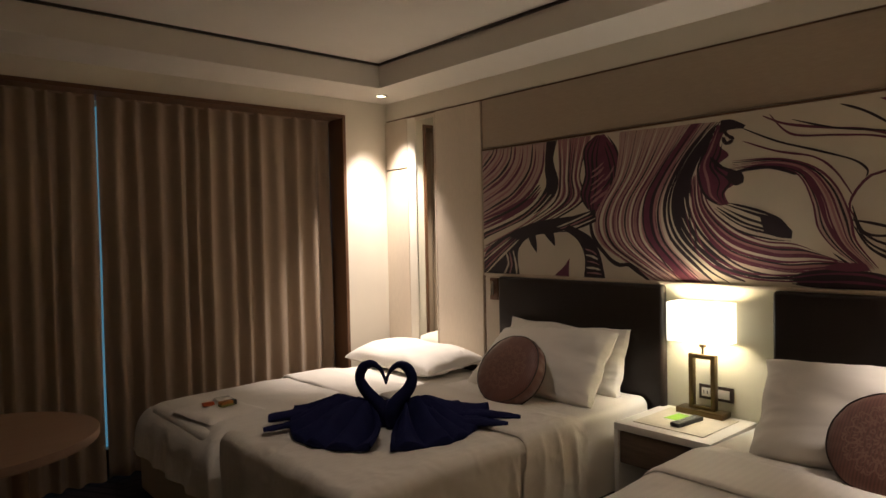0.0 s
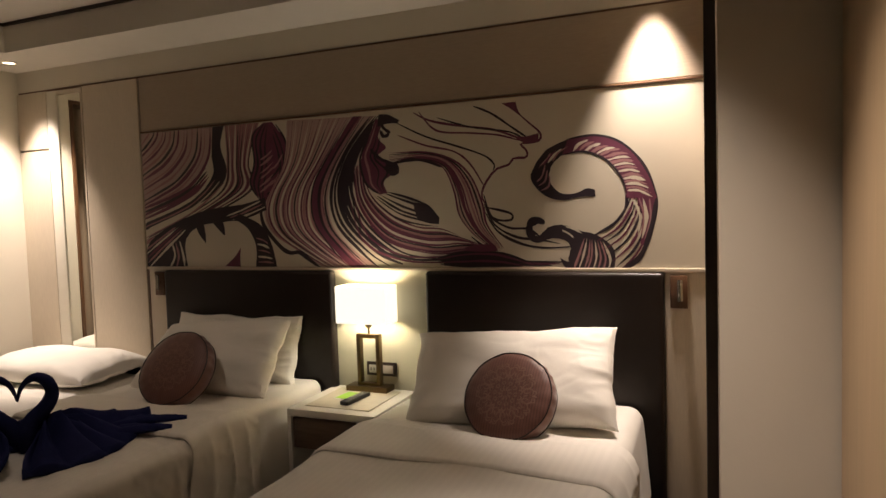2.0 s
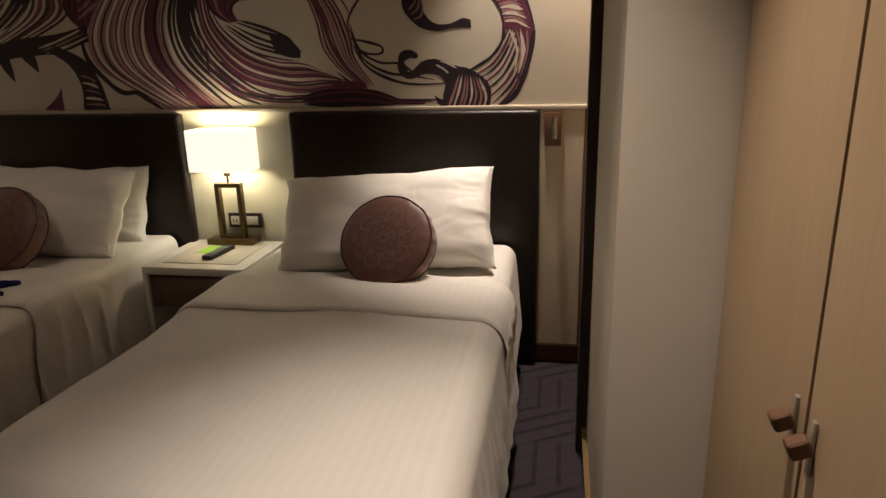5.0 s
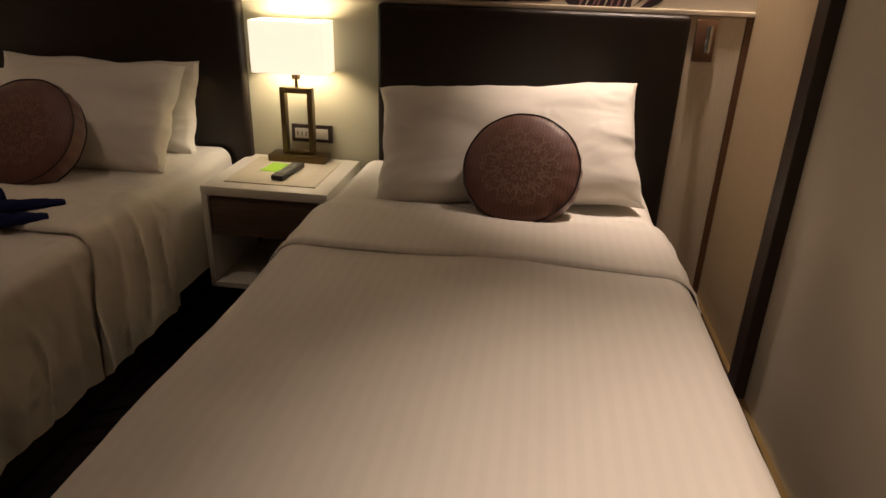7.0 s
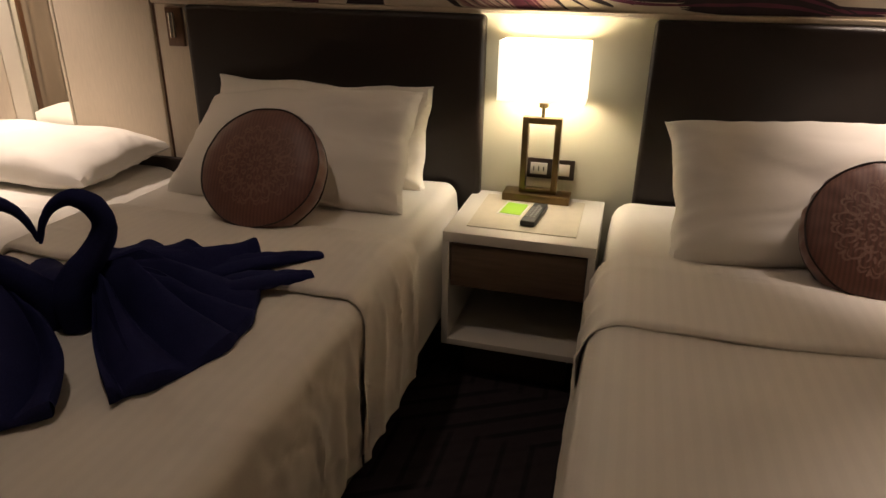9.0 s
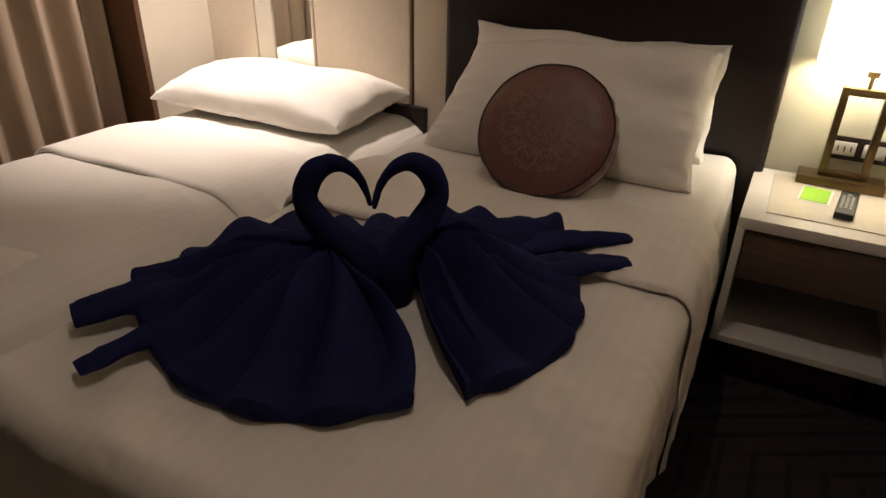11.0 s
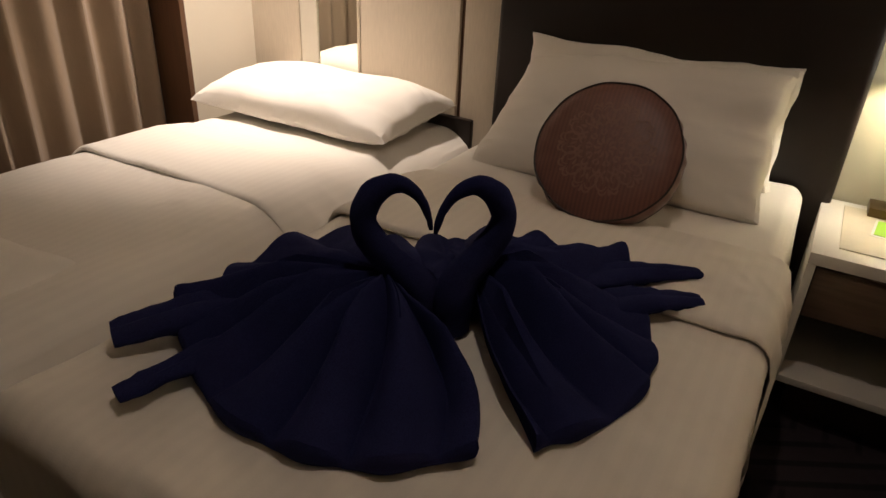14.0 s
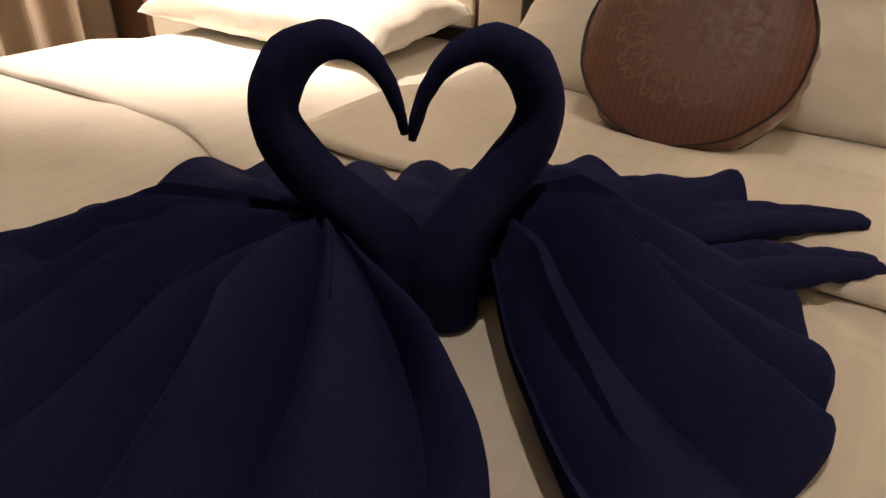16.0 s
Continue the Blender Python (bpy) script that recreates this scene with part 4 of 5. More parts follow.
strokes([(3.767, 1.932), (3.608, 1.852), (3.433, 1.79), (3.307, 1.741), (3.258, 1.698), (3.262, 1.667)], None, 1, 0.01, 'ink')
strokes([(3.762, 1.87), (3.609, 1.808), (3.462, 1.77), (3.378, 1.705), (3.31, 1.595)], None, 1, 0.01, 'plum')
wash([(3.213, 1.979), (3.171, 1.951), (3.124, 1.913)], [(3.144, 1.979), (3.134, 1.942), (3.114, 1.905)], 'plum')
strokes([(3.14, 1.933), (3.088, 1.882), (3.033, 1.831), (3.033, 1.796), (3.08, 1.787), (3.126, 1.783), (3.096, 1.75), (3.101, 1.719), (3.159, 1.718), (3.186, 1.689), (3.251, 1.669), (3.307, 1.6), (3.322, 1.542), (3.287, 1.482)], None, 1, 0.013, 'plum')
wash([(3.157, 1.821), (3.1, 1.816), (3.038, 1.827)], [(3.136, 1.801), (3.09, 1.783), (3.039, 1.786)], 'plum')
# flowing neck
wash([(3.469, 1.716), (3.374, 1.63), (3.32, 1.51), (3.305, 1.403), (3.236, 1.301)], [(3.511, 1.681), (3.455, 1.569), (3.434, 1.459), (3.365, 1.36), (3.263, 1.28)], 'blush')
strokes([(3.812, 1.783), (3.61, 1.775), (3.463, 1.727), (3.373, 1.638), (3.32, 1.51), (3.3, 1.408), (3.22, 1.296)], [(3.814, 1.726), (3.641, 1.738), (3.522, 1.698), (3.464, 1.575), (3.44, 1.459), (3.371, 1.366), (3.258, 1.274)], 8, 0.0105, 'plum ink plum rose plum')
strokes([(3.814, 1.726), (3.703, 1.742), (3.611, 1.733), (3.528, 1.698)], None, 1, 0.018, 'ink')
strokes([(3.493, 1.685), (3.437, 1.587), (3.405, 1.478), (3.342, 1.376), (3.252, 1.29)], None, 1, 0.02, 'plum')
strokes([(3.317, 1.494), (3.254, 1.482), (3.179, 1.459), (3.18, 1.43), (3.244, 1.431), (3.299, 1.461)], None, 1, 0.012, 'ink')
strokes([(3.313, 1.555), (3.277, 1.448), (3.191, 1.393), (3.096, 1.384), (3.025, 1.332)], [(3.31, 1.475), (3.245, 1.375), (3.126, 1.314), (3.01, 1.296), (2.89, 1.301)], 3, 0.012, 'ink')
strokes([(3.385, 1.355), (3.261, 1.269), (3.114, 1.233), (2.911, 1.23)], [(3.4, 1.312), (3.275, 1.247), (3.141, 1.217), (2.986, 1.214)], 3, 0.012, 'ink plum')
# dark fringe along the foot
strokes([(3.569, 1.245), (3.444, 1.273), (3.302, 1.279), (3.193, 1.261), (3.062, 1.218)], [(3.549, 1.217), (3.417, 1.208), (3.276, 1.21), (3.141, 1.207)], 7, 0.014, 'ink plum ink')
wash([(3.415, 1.301), (3.343, 1.317), (3.263, 1.312)], [(3.415, 1.285), (3.33, 1.279), (3.247, 1.285)], 'plum')
# small creature
strokes([(3.018, 1.411), (3.054, 1.425), (3.085, 1.41), (3.091, 1.374), (3.066, 1.337), (3.014, 1.342)], None, 1, 0.04, 'ink')
wash([(3.045, 1.353), (2.996, 1.393), (2.933, 1.4), (2.86, 1.374), (2.777, 1.35), (2.706, 1.286), (2.706, 1.193)], [(3.035, 1.322), (2.989, 1.339), (2.929, 1.331), (2.9, 1.296), (2.911, 1.235), (2.872, 1.19), (2.814, 1.191)], 'ink')
strokes([(2.887, 1.2), (2.862, 1.263), (2.837, 1.338)], [(2.732, 1.198), (2.724, 1.247), (2.754, 1.321)], 8, 0.01, 'rose canvas rose')
strokes([(2.939, 1.377), (2.909, 1.361), (2.885, 1.341)], [(2.921, 1.392), (2.885, 1.381), (2.848, 1.361)], 2, 0.008, 'canvas')
wash([(2.95, 1.25), (2.925, 1.235), (2.896, 1.23)], [(2.936, 1.215), (2.911, 1.195), (2.887, 1.19)], 'ink')
# curled tail
strokes([(2.794, 1.351), (2.707, 1.398), (2.654, 1.465), (2.623, 1.529)], [(2.683, 1.189), (2.602, 1.277), (2.553, 1.396), (2.539, 1.514)], 8, 0.01, 'ink plum')
wash([(2.522, 1.513), (2.536, 1.408), (2.566, 1.301)], [(2.605, 1.511), (2.579, 1.408), (2.593, 1.311)], 'plum')
strokes([(2.623, 1.512), (2.592, 1.432), (2.602, 1.349)], [(2.552, 1.509), (2.549, 1.42), (2.575, 1.325)], 4, 0.012, 'canvas rose')
strokes([(2.683, 1.189), (2.595, 1.253), (2.544, 1.384), (2.52, 1.513)], None, 1, 0.024, 'ink')
strokes([(2.798, 1.348), (2.705, 1.401), (2.654, 1.47), (2.647, 1.554)], None, 1, 0.014, 'ink')
wash([(2.518, 1.508), (2.556, 1.618), (2.613, 1.706), (2.693, 1.769), (2.79, 1.796), (2.909, 1.786)], [(2.65, 1.513), (2.667, 1.595), (2.712, 1.665), (2.772, 1.71), (2.845, 1.73), (2.935, 1.718)], 'plum')
strokes([(2.645, 1.546), (2.596, 1.544), (2.539, 1.514)], [(2.672, 1.61), (2.622, 1.617), (2.574, 1.605)], 6, 0.013, 'canvas rose')
strokes([(2.69, 1.63), (2.635, 1.637), (2.591, 1.625)], [(2.749, 1.696), (2.684, 1.711), (2.639, 1.708)], 6, 0.012, 'canvas rose')
strokes([(2.762, 1.707), (2.712, 1.728), (2.671, 1.729)], [(2.881, 1.73), (2.856, 1.762), (2.813, 1.779)], 6, 0.012, 'rose canvas')
strokes([(2.518, 1.508), (2.554, 1.618), (2.611, 1.706), (2.691, 1.772), (2.79, 1.799), (2.909, 1.789)], None, 1, 0.012, 'ink')
strokes([(2.647, 1.53), (2.665, 1.595), (2.712, 1.665), (2.772, 1.71), (2.845, 1.73), (2.935, 1.718)], None, 1, 0.01, 'ink')
wash([(2.904, 1.788), (3.004, 1.746), (3.069, 1.661), (3.075, 1.605), (3.012, 1.536), (2.932, 1.513), (2.859, 1.525), (2.785, 1.525)], [(2.93, 1.721), (2.975, 1.681), (2.993, 1.631), (2.981, 1.585), (2.942, 1.548), (2.883, 1.541), (2.82, 1.563), (2.785, 1.555)], 'ink')
strokes([(3.051, 1.604), (3.026, 1.628), (3.01, 1.678)], [(3.032, 1.562), (2.996, 1.581), (2.99, 1.626)], 3, 0.009, 'rose')
strokes([(3.04, 1.67), (2.999, 1.708), (2.984, 1.732)], [(2.974, 1.696), (2.949, 1.729), (2.905, 1.756)], 4, 0.011, 'rose plum canvas')
# claw band over the headboard
wash([(5.551, 1.178), (5.442, 1.354), (5.245, 1.46), (5.006, 1.53), (4.749, 1.555), (4.586, 1.588)], [(5.159, 1.184), (5.168, 1.352), (5.064, 1.437), (4.879, 1.46), (4.745, 1.47), (4.581, 1.518)], 'ink')
strokes([(4.856, 1.493), (4.75, 1.523), (4.618, 1.57)], [(4.815, 1.472), (4.711, 1.496), (4.588, 1.537)], 3, 0.01, 'canvas rose')
strokes([(5.484, 1.301), (5.393, 1.354), (5.237, 1.439)], [(5.466, 1.194), (5.329, 1.301), (5.164, 1.421)], 5, 0.012, 'rose canvas plum')
strokes([(5.298, 1.196), (5.256, 1.266), (5.271, 1.336)], [(5.185, 1.204), (5.191, 1.266), (5.214, 1.353)], 3, 0.016, 'canvas rose')
wash([(5.09, 1.451), (5.066, 1.396), (5.02, 1.341)], [(5.027, 1.456), (5.017, 1.395), (5.016, 1.341)], 'ink')
wash([(4.965, 1.462), (4.932, 1.428), (4.883, 1.384)], [(4.887, 1.467), (4.877, 1.427), (4.875, 1.384)], 'ink')
wash([(4.815, 1.479), (4.714, 1.418), (4.662, 1.317), (4.672, 1.19)], [(4.768, 1.504), (4.624, 1.436), (4.558, 1.333), (4.524, 1.192)], 'ink')
strokes([(4.66, 1.365), (4.612, 1.352), (4.581, 1.333)], [(4.65, 1.23), (4.594, 1.23), (4.547, 1.224)], 5, 0.01, 'rose canvas')
wash([(4.769, 1.314), (4.813, 1.261), (4.884, 1.207)], [(4.769, 1.314), (4.776, 1.251), (4.775, 1.189)], 'plum')


# ---- towel swans on the bed ----
SWAN_D, SWAN_N = Vector((0.64, -0.77, 0)), Vector((-0.77, -0.64, 0))      # across the heart, towards its front
SWAN_C = Vector((3.650, 4.792, 0.0))
BED_TOP = 0.612


def tube(path, radii, seg=18, ref=(0, 0, 1), inner=None, bumpy=0.0015, seed=0.0, flat=1.0):
    """A soft tube along a path, with its frame kept to ref; inner: a point towards which the roll is creased."""
    P = np.array(path, float)
    T = np.gradient(P, axis=0)
    T /= np.linalg.norm(T, axis=1)[:, None]
    ref = np.array(ref, float)
    rows = []
    for i in range(len(P)):
        a = ref - T[i] * ref.dot(T[i])
        a /= np.linalg.norm(a) + 1e-9
        b = np.cross(T[i], a)
        crease = None
        if inner is not None:
            way = np.array(inner) - P[i]
            crease = math.atan2(way.dot(b), way.dot(a))
        row = []
        for q in np.linspace(0, 2 * math.pi, seg + 1)[:-1]:
            r = radii[i]
            if crease is not None:
                off = abs((q - crease + math.pi) % (2 * math.pi) - math.pi)
                r *= 1 - 0.34 * math.exp(-(off / 0.24) ** 2)
            way = a * math.cos(q) * flat + b * math.sin(q)
            row.append(P[i] + way * (r + bumpy * noise.noise(Vector((P[i] + way * r) * 55 + seed)) + 0.4 * bumpy * noise.noise(Vector((P[i] + way * r) * 190 + seed))))
        rows.append(row)
    rows = [[P[0]] * seg] + rows + [[P[-1]] * seg]
    bm = sheet_mesh(np.array(rows), closed_v=True)
    bmesh.ops.remove_doubles(bm, verts=bm.verts, dist=0.00005)
    bmesh.ops.recalc_face_normals(bm, faces=bm.faces)
    return bm


def fan(center, th0, th1, radius, cuts, seed, tall, bow, raised):
    """A pleated towel wing: soft uneven folds that rise to the neck and spread flat towards the rim."""
    pleats = len(cuts) - 1
    n, k = pleats * 24 + 1, 34
    rnd = random.Random(int(seed * 10))
    way = 1 if th1 > th0 else -1
    highs = [rnd.uniform(0.65, 1.25) for _ in range(pleats + 1)]
    top, low = np.zeros((n, k, 3)), np.zeros((n, k, 3))
    for i in range(n):
        q, f = min(i // 24, pleats - 1), (i - 24 * min(i // 24, pleats - 1)) / 24
        u = cuts[q] + f * (cuts[q + 1] - cuts[q])
        high = highs[q] * (1 - f) + highs[q + 1] * f
        R = radius(u) * (1 + 0.010 * math.cos(2 * math.pi * f) + 0.008 * noise.noise(Vector((u * 9, seed, 2))))
        th = radians(th0 + (th1 - th0) * u)
        for j in range(k):
            rho = 0.05 + 0.95 * j / (k - 1)
            bend = radians(4) * noise.noise(Vector((u * 6, rho * 2.2, seed))) * rho
            r = R * rho
            wide = r * abs(radians(th1 - th0)) * (cuts[q + 1] - cuts[q])
            # rounded rolls of cloth along the cuts, narrow deep creases between them
            ridge = abs(math.cos(math.pi * f ** 0.85)) ** 0.85
            amp = min(1.35 * wide, 0.078) * high * (1 - 0.68 * max(0, rho - 0.30) / 0.70) * (1 - 0.8 * math.exp(-((1 - u) / 0.05) ** 2)) * (1 - 0.30 * min(1, max(0, (u - 0.50) / 0.2)))
            bend += way * 0.18 * amp * ridge / max(r, 0.05)
            shift = bow * math.sin(math.pi * min(1, rho * 1.02)) ** 0.8 * math.exp(-(u / 0.16) ** 2)
            lift = tall * max(0.0, 1 - rho) ** (1.3 + 2.2 * math.exp(-(u / 0.07) ** 2))
            z = BED_TOP + 0.008 + lift + amp * ridge + rho ** 2.5 * sum(h * math.exp(-((u - c) / 0.045) ** 2) for c, h in raised) + 0.007 * noise.noise(Vector((u * 34, rho * 3, seed))) * (1 - rho) + 0.005 * noise.noise(Vector((r * 13, u * 16, seed))) * rho + 0.002 * noise.noise(Vector((r * 45, u * 60, seed)))
            c = Vector((center[0] + r * math.cos(th + bend) + SWAN_D.x * shift, center[1] + r * math.sin(th + bend) + SWAN_D.y * shift, max(z, BED_TOP + 0.006)))
            top[i, j] = c
            under = max(BED_TOP - 0.003, c.z - 0.014)
            low[i, j] = (c.x, c.y, under + (BED_TOP - 0.004 - under) * rho ** 7)
    bm = sheet_mesh(top)
    sheet_mesh(low[::-1], bm=bm)
    # rolled hem: rounds the outer rim and the two straight edges
    for rim_t, rim_l in ((top[:, -1], low[:, -1]), (top[0], low[0]), (top[-1], low[-1])):
        mid = (rim_t + rim_l) / 2
        out = mid - np.array((center[0], center[1], 0))
        out[:, 2] = 0
        out /= np.linalg.norm(out, axis=1)[:, None] + 1e-9
        if rim_t is not top[:, -1] and len(rim_t) == k:
            side = np.cross(out, (0, 0, 1)) * (1 if rim_t is top[0] else -1)
            out = side if np.linalg.norm(side) > 0 else out
        S = np.array([rim_t, rim_t * 0.8 + rim_l * 0.2 + out * 0.004, mid + out * 0.006, rim_t * 0.2 + rim_l * 0.8 + out * 0.004, rim_l])
        sheet_mesh(S, bm=bm)
    bmesh.ops.remove_doubles(bm, verts=bm.verts, dist=0.0004)
    bmesh.ops.recalc_face_normals(bm, faces=bm.faces)
    return bm


def mound(c, a, b, h, seed):
    """The bunched middle of a folded towel, a soft creased heap."""
    P = np.zeros((40, 14, 3))
    for i in range(40):
        th = 2 * math.pi * i / 40
        for j in range(14):
            v = j / 13
            rad = math.sin(v * math.pi / 2) * (1 + 0.10 * math.sin(5 * th + seed) * v)
            p = c + SWAN_D * (a * rad * math.cos(th)) + SWAN_N * (b * rad * math.sin(th))
            P[i, j] = (p.x, p.y, BED_TOP + h * math.cos(v * math.pi / 2) ** 0.8 + 0.005 * math.sin(5 * th + 2 * seed) * math.sin(v * 3) + 0.004 * noise.noise(Vector((p.x * 30, p.y * 30, seed))))
    bm = sheet_mesh(P, closed_u=True)
    bmesh.ops.remove_doubles(bm, verts=bm.verts, dist=0.0005)
    bmesh.ops.recalc_face_normals(bm, faces=bm.faces)
    return bm


def swan(sign, label, center, th0, th1, radius, cuts, seed, raised, tails):
    e = thing("towel_swan", center[0], center[1], BED_TOP, label, "towel swan", "pair of folded towel swans")
    foot = [(0.012, 0.606, 0.034), (0.013, 0.650, 0.037), (0.027, 0.688, 0.036), (0.055, 0.719, 0.033)] if sign < 0 else [(0.040, 0.608, 0.031), (0.036, 0.655, 0.036), (0.043, 0.698, 0.036), (0.062, 0.728, 0.033)]
    curve = foot + [(0.088, 0.754, 0.031), (0.113, 0.790, 0.028), (0.123, 0.828, 0.0245), (0.106, 0.868, 0.0245), (0.072, 0.886, 0.0185), (0.040, 0.875, 0.0125), (0.017, 0.845, 0.0085), (0.006, 0.812, 0.006), (0.003, 0.797, 0.004)]
    C = spline(curve, 60)
    path = [SWAN_C + SWAN_D * (sign * s) + SWAN_N * (0.008 * sign + (0.012 + 0.010 * sign) * min(1, max(0, (0.77 - z) / 0.09))) + Vector((0, 0, z)) for s, z, r in C]
    part("neck", tube(path, [r * (0.95 if z > 0.74 else 1.0) for s, z, r in C], 32, SWAN_N, SWAN_C + SWAN_D * (sign * 0.058) + Vector((0, 0, 0.815)) - SWAN_N * 0.03, seed=seed), "towel", e)
    part("wing", fan(center, th0, th1, radius, cuts, seed, 0.100, 0.057 if sign < 0 else -0.014, raised), "towel", e)
    part("body", mound(SWAN_C + SWAN_D * (sign * 0.05) - SWAN_N * 0.14, 0.080, 0.175, 0.056, seed), "towel", e)
    for a, b, w in tails:
        A = spline([a, ((a[0] + b[0]) / 2 + 0.008, (a[1] + b[1]) / 2, (a[2] + b[2]) / 2 + 0.008), b], 22)
        rad = [w * (0.70 + 0.30 * math.sin(math.pi * min(1, i / 14))) * (1 - (0.22 if sign < 0 else 0.50) * (i / 21) ** 5) for i in range(22)]
        part("tail", tube(A, rad, 20, (0, 0, 1), inner=A[-1] + np.array((0, 0, 0.3)), seed=seed + w, bumpy=0.006, flat=0.5), "towel", e)
    return e


def rim_left(u):
    return np.interp(u, [0, 0.1, 0.25, 0.39, 0.5, 0.555, 0.6, 0.7, 0.85, 1], [0.368, 0.374, 0.358, 0.342, 0.352, 0.378, 0.332, 0.345, 0.335, 0.30])


def rim_right(u):
    return np.interp(u, [0, 0.05, 0.15, 0.29, 0.42, 0.48, 0.55, 0.6, 0.66, 0.73, 0.85, 1], [0.378, 0.374, 0.368, 0.353, 0.335, 0.336, 0.365, 0.385, 0.35, 0.325, 0.31, 0.28])


swan(-1, "navy towel folded into a swan with spread pleated wing", (3.595, 4.862), 237, 28, rim_left, [0, 0.10, 0.19, 0.28, 0.40, 0.48, 0.56, 0.66, 0.78, 0.89, 1], 1.7, [(0.56, 0.028), (0.66, 0.016), (0.78, 0.030), (0.89, 0.022)],
     [((3.48, 5.06, 0.638), (3.272, 5.198, 0.634), 0.062), ((3.42, 4.98, 0.632), (3.182, 5.064, 0.626), 0.036)])
swan(1, "navy towel folded into a swan facing its twin", (3.722, 4.745), 221, 404, rim_right, [0, 0.055, 0.20, 0.30, 0.42, 0.60, 0.67, 0.76, 0.87, 1], 4.4, [(0.60, 0.045), (0.67, 0.014), (0.76, 0.026), (0.87, 0.020)],
     [((3.88, 4.62, 0.640), (4.104, 4.388, 0.634), 0.042), ((3.80, 4.56, 0.634), (3.998, 4.366, 0.628), 0.047)])


# ---- things on the extra bed ----
def crumple(x0, x1, y0, y1, z, h, seed, n=26, skew=0.0):
    P = np.zeros((n, n, 3))
    for i in range(n):
        for j in range(n):
            u, v = i / (n - 1), j / (n - 1)
            edge = min(1, 8 * min(u, 1 - u, v, 1 - v))
            P[i, j] = (x0 + (x1 - x0) * u + 0.008 * noise.noise(Vector((v * 3, seed, 0))) + skew * v, y0 + (y1 - y0) * v + 0.008 * noise.noise(Vector((u * 3, seed, 5))), z + h * edge ** 0.5 * (0.75 + 0.25 * noise.noise(Vector((u * 2.5, v * 2.5, seed)))))
    return sheet_mesh(P)


BC = 0.556
tw = tagged(obj("folded_towel", crumple(3.14, 3.475, 5.565, 5.97, BC - 0.004, 0.026, 3.0, skew=-0.05), "pillow"), "flat folded white towel lying on the extra bed", "towel")
bx = thing("small_carton", 3.32, 5.77, BC + 0.022, "small orange and green carton with a black end on the towel", "carton")
turn = pose(3.32, 5.775, BC + 0.034, 0, 0, 8)
for nm, a, b, c, lab in (("sleeve", -0.045, 0.024, "carton", ""), ("end", 0.0245, 0.045, "black", "black end")):
    o = obj(nm, boxed(a, b, -0.018, 0.018, -0.012, 0.014, 0.002), c)
    o.parent = bx
    o.matrix_parent_inverse = Matrix.Translation(-bx.location)
    o.matrix_basis = turn
    tagged(o, lab)
o = obj("band", boxed(-0.0455, 0.0242, -0.0186, 0.0186, -0.012, -0.001), "olive")
o.parent = bx
o.matrix_parent_inverse = Matrix.Translation(-bx.location)
o.matrix_basis = turn
wr2 = thing("wrapped_sweet", 3.34, 5.90, BC + 0.024, "sweet in crinkled clear wrapping with an orange end", "sweet")
part("wrapping", crumple(3.30, 3.40, 5.86, 5.945, BC + 0.020, 0.022, 9.0, 14), "cellophane", wr2, "crinkled pale film")
part("sweet", boxed(3.215, 3.275, 5.835, 5.870, BC + 0.020, BC + 0.038, 0.006), "orange", wr2, "orange block")

# ---- small things on the nightstand ----
rc = thing("remote_control", 4.68, 3.925, NT, "black remote control lying on the nightstand", "remote control")
bm = boxed(-0.095, 0.095, -0.024, 0.024, 0.0, 0.019, 0.005, 3)
body = obj("body", bm, "black")
pieces = [body]
for i in range(6):
    for j in range(3):
        pieces.append(obj("key", boxed(-0.055 + i * 0.018, -0.045 + i * 0.018, -0.014 + j * 0.0115, -0.006 + j * 0.0115, 0.0185, 0.0212, 0.001, 1), "button"))
pieces.append(obj("display_dot", boxed(0.053, 0.066, -0.006, 0.006, 0.0185, 0.0208, 0.001, 1), "button"))
for o in pieces:
    o.parent = rc
    o.matrix_parent_inverse = Matrix.Translation(-rc.location)
    o.matrix_basis = pose(4.735, 3.927, NT + 0.0035, 0, 0, -6)
cd = thing("notice_card", 4.71, 4.005, NT, "lime green card with a white border on the nightstand", "card")
for nm, s, z, mt in (("border", 0.052, 0.0040, "card"), ("face", 0.044, 0.0052, "lime")):
    o = obj(nm, boxed(-s * 1.3, s * 1.3, -s * 0.82, s * 0.82, 0, z - 0.003), mt)
    o.parent = cd
    o.matrix_parent_inverse = Matrix.Translation(-cd.location)
    o.matrix_basis = pose(4.795, 4.005, NT + 0.0034, 0, 0, -6)

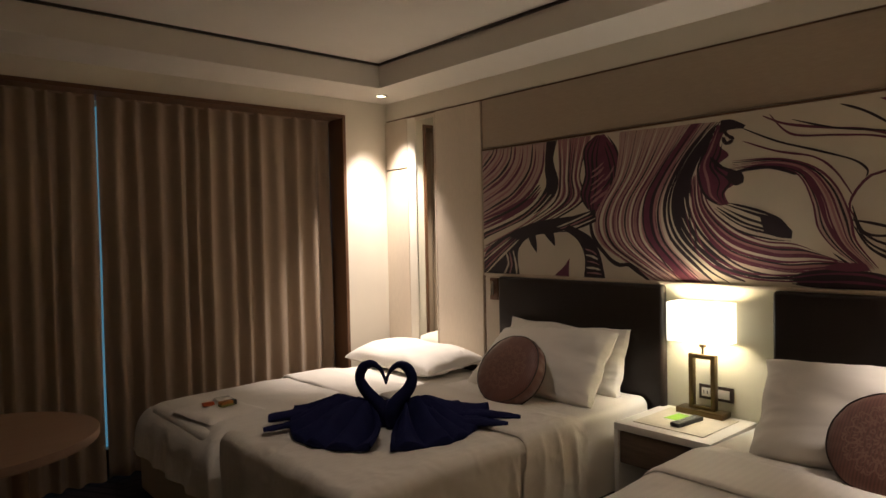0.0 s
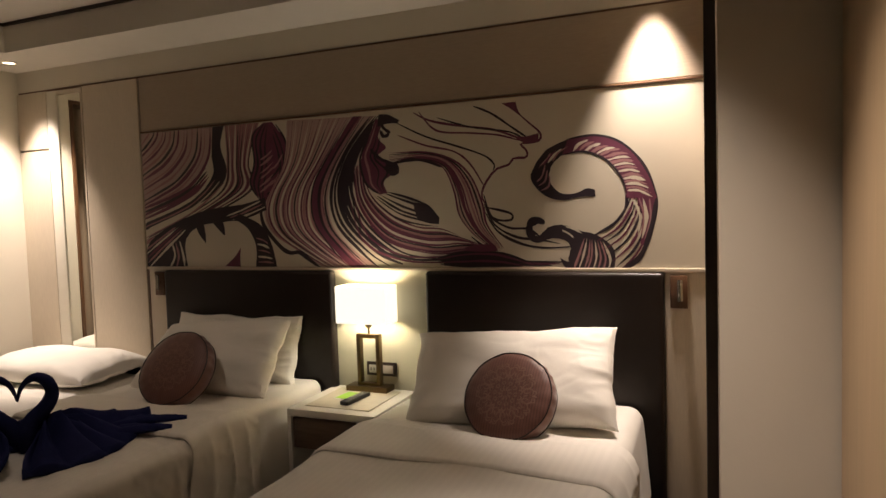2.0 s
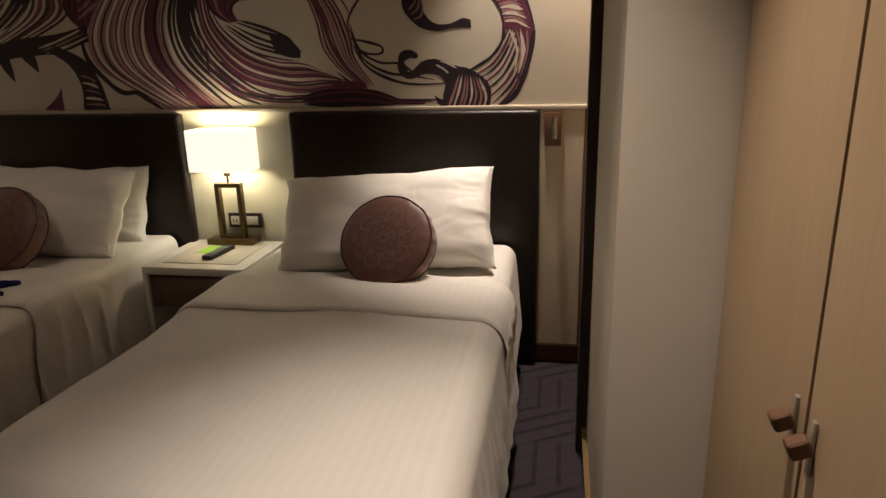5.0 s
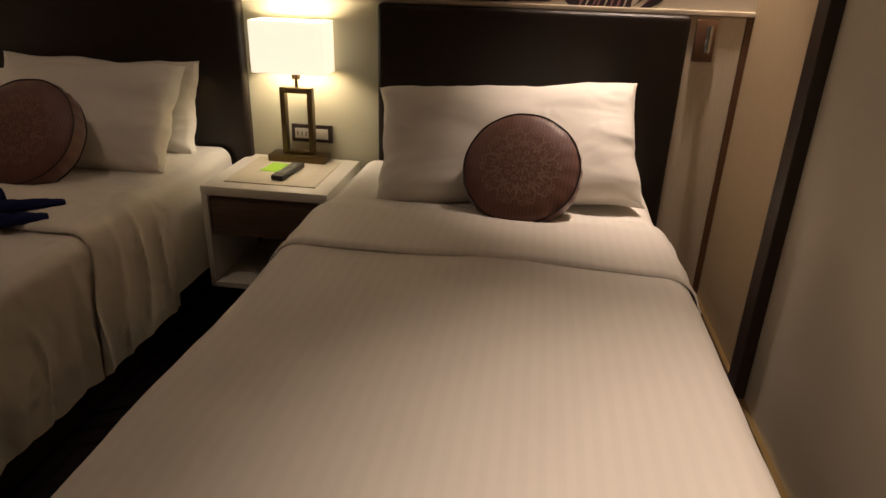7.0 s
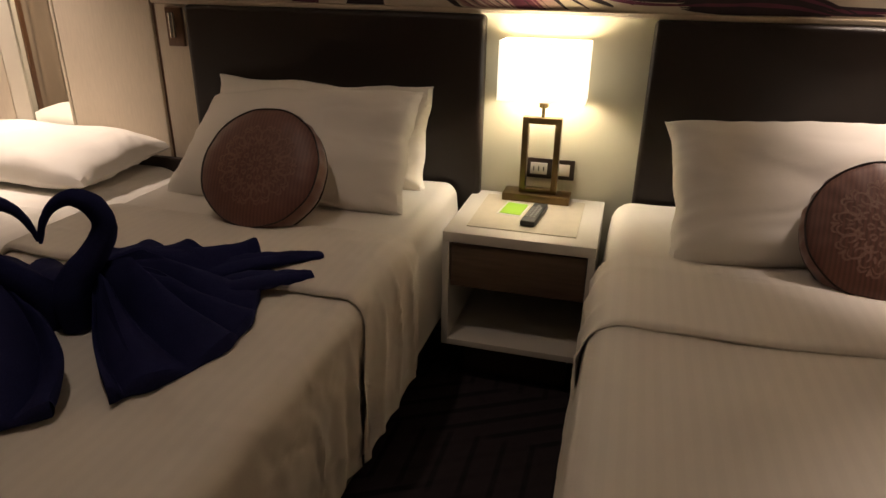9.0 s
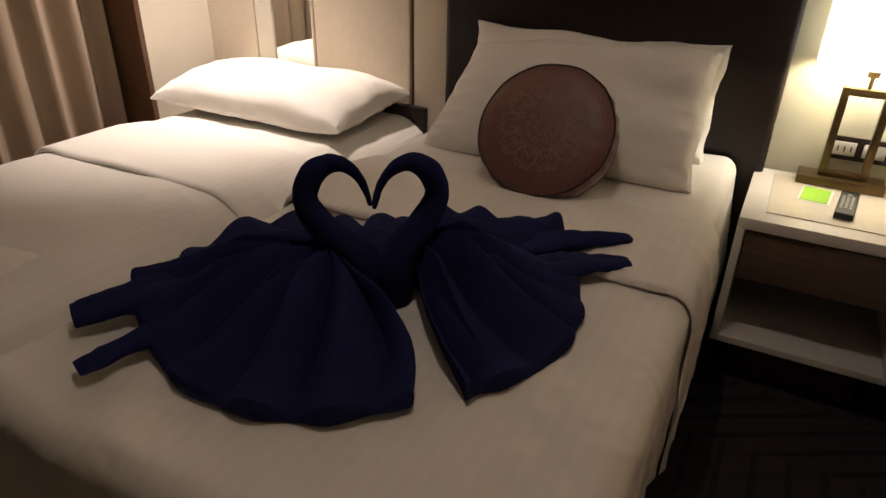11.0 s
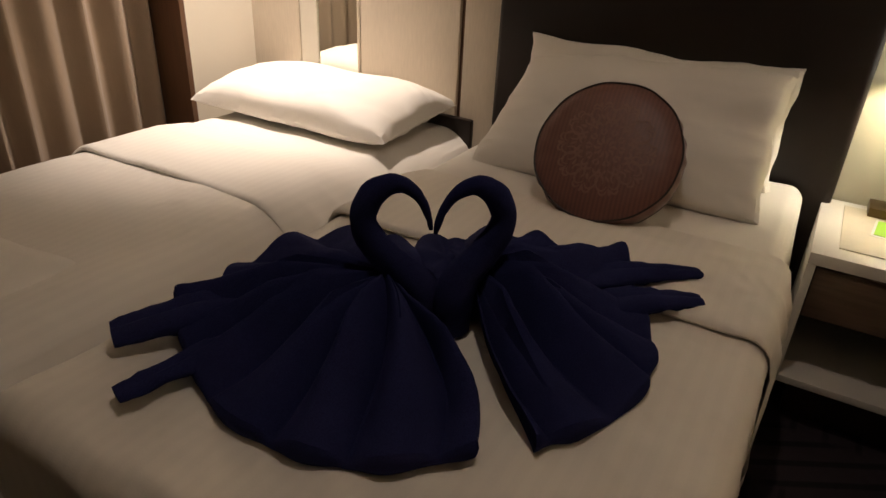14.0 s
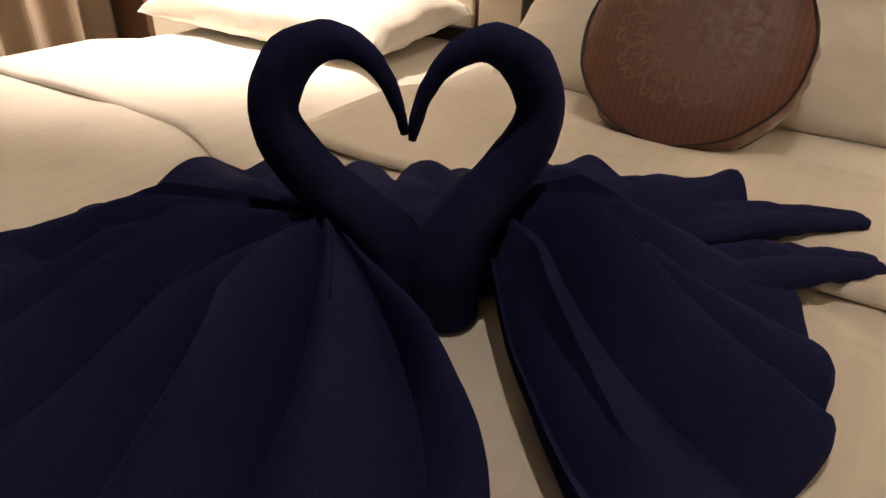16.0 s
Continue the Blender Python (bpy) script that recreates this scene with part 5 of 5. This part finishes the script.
# ---- sign and thermostat on the wall ----
SY, GX, GZ = 2.12, 2.411, 1.308
sg = thing("no_smoking_sign", GX, SY, GZ, "silver plate with a crossed-out cigarette sign", "sign")
part("plate", boxed(GX - 0.043, GX + 0.043, SY, SY + 0.004, 1.248, 1.367, 0.001), "sign", sg)
ringp = np.array([[(GX + r * math.cos(a), SY + y, GZ + 0.008 + r * math.sin(a)) for r, y in ((0.034, 0.004), (0.034, 0.0055), (0.0275, 0.0055), (0.0275, 0.004))] for a in np.linspace(0, 2 * math.pi, 41)[:-1]])
part("ring", sheet_mesh(ringp, closed_u=True), "black", sg, "black prohibition ring")
for nm, w, h, tilt, dx, dz in (("bar", 0.029, 0.0036, 45, 0, 0.008), ("cigarette", 0.020, 0.0034, -10, -0.002, 0.0), ("smoke", 0.008, 0.0022, 60, -0.012, 0.018)):
    bar = boxed(-w, w, 0, 0.0014, -h, h)
    bmesh.ops.transform(bar, matrix=pose(GX + dx, SY + 0.004, GZ + dz, 0, tilt, 0), verts=bar.verts)
    part(nm, bar, "black", sg)
for dz, w in ((1.276, 0.034), (1.267, 0.028)):
    part("lettering", boxed(GX - w, GX + w, SY + 0.004, SY + 0.005, dz - 0.004, dz + 0.004), "black", sg)
th = thing("thermostat", 2.419, SY, 1.178, "white wall thermostat with a dark display and louvred top", "thermostat")
part("housing", boxed(2.383, 2.455, SY + 0.0045, SY + 0.022, 1.178, 1.262, 0.003), "plastic", th)
part("display", boxed(2.424, 2.451, SY + 0.022, SY + 0.0232, 1.205, 1.250), "black", th, "dark display")
for bz in (1.190, 1.205, 1.220):
    part("button", boxed(2.396, 2.404, SY + 0.022, SY + 0.025, bz - 0.004, bz + 0.004, 0.001), "plastic", th)
part("louvre_panel", boxed(2.398, 2.443, SY + 0.008, SY + 0.019, 1.2615, 1.2625), "sign", th, "grey louvred panel")
for i in range(6):
    part("vent", boxed(2.402 + i * 0.007, 2.405 + i * 0.007, SY + 0.009, SY + 0.018, 1.2626, 1.2632), "button", th)
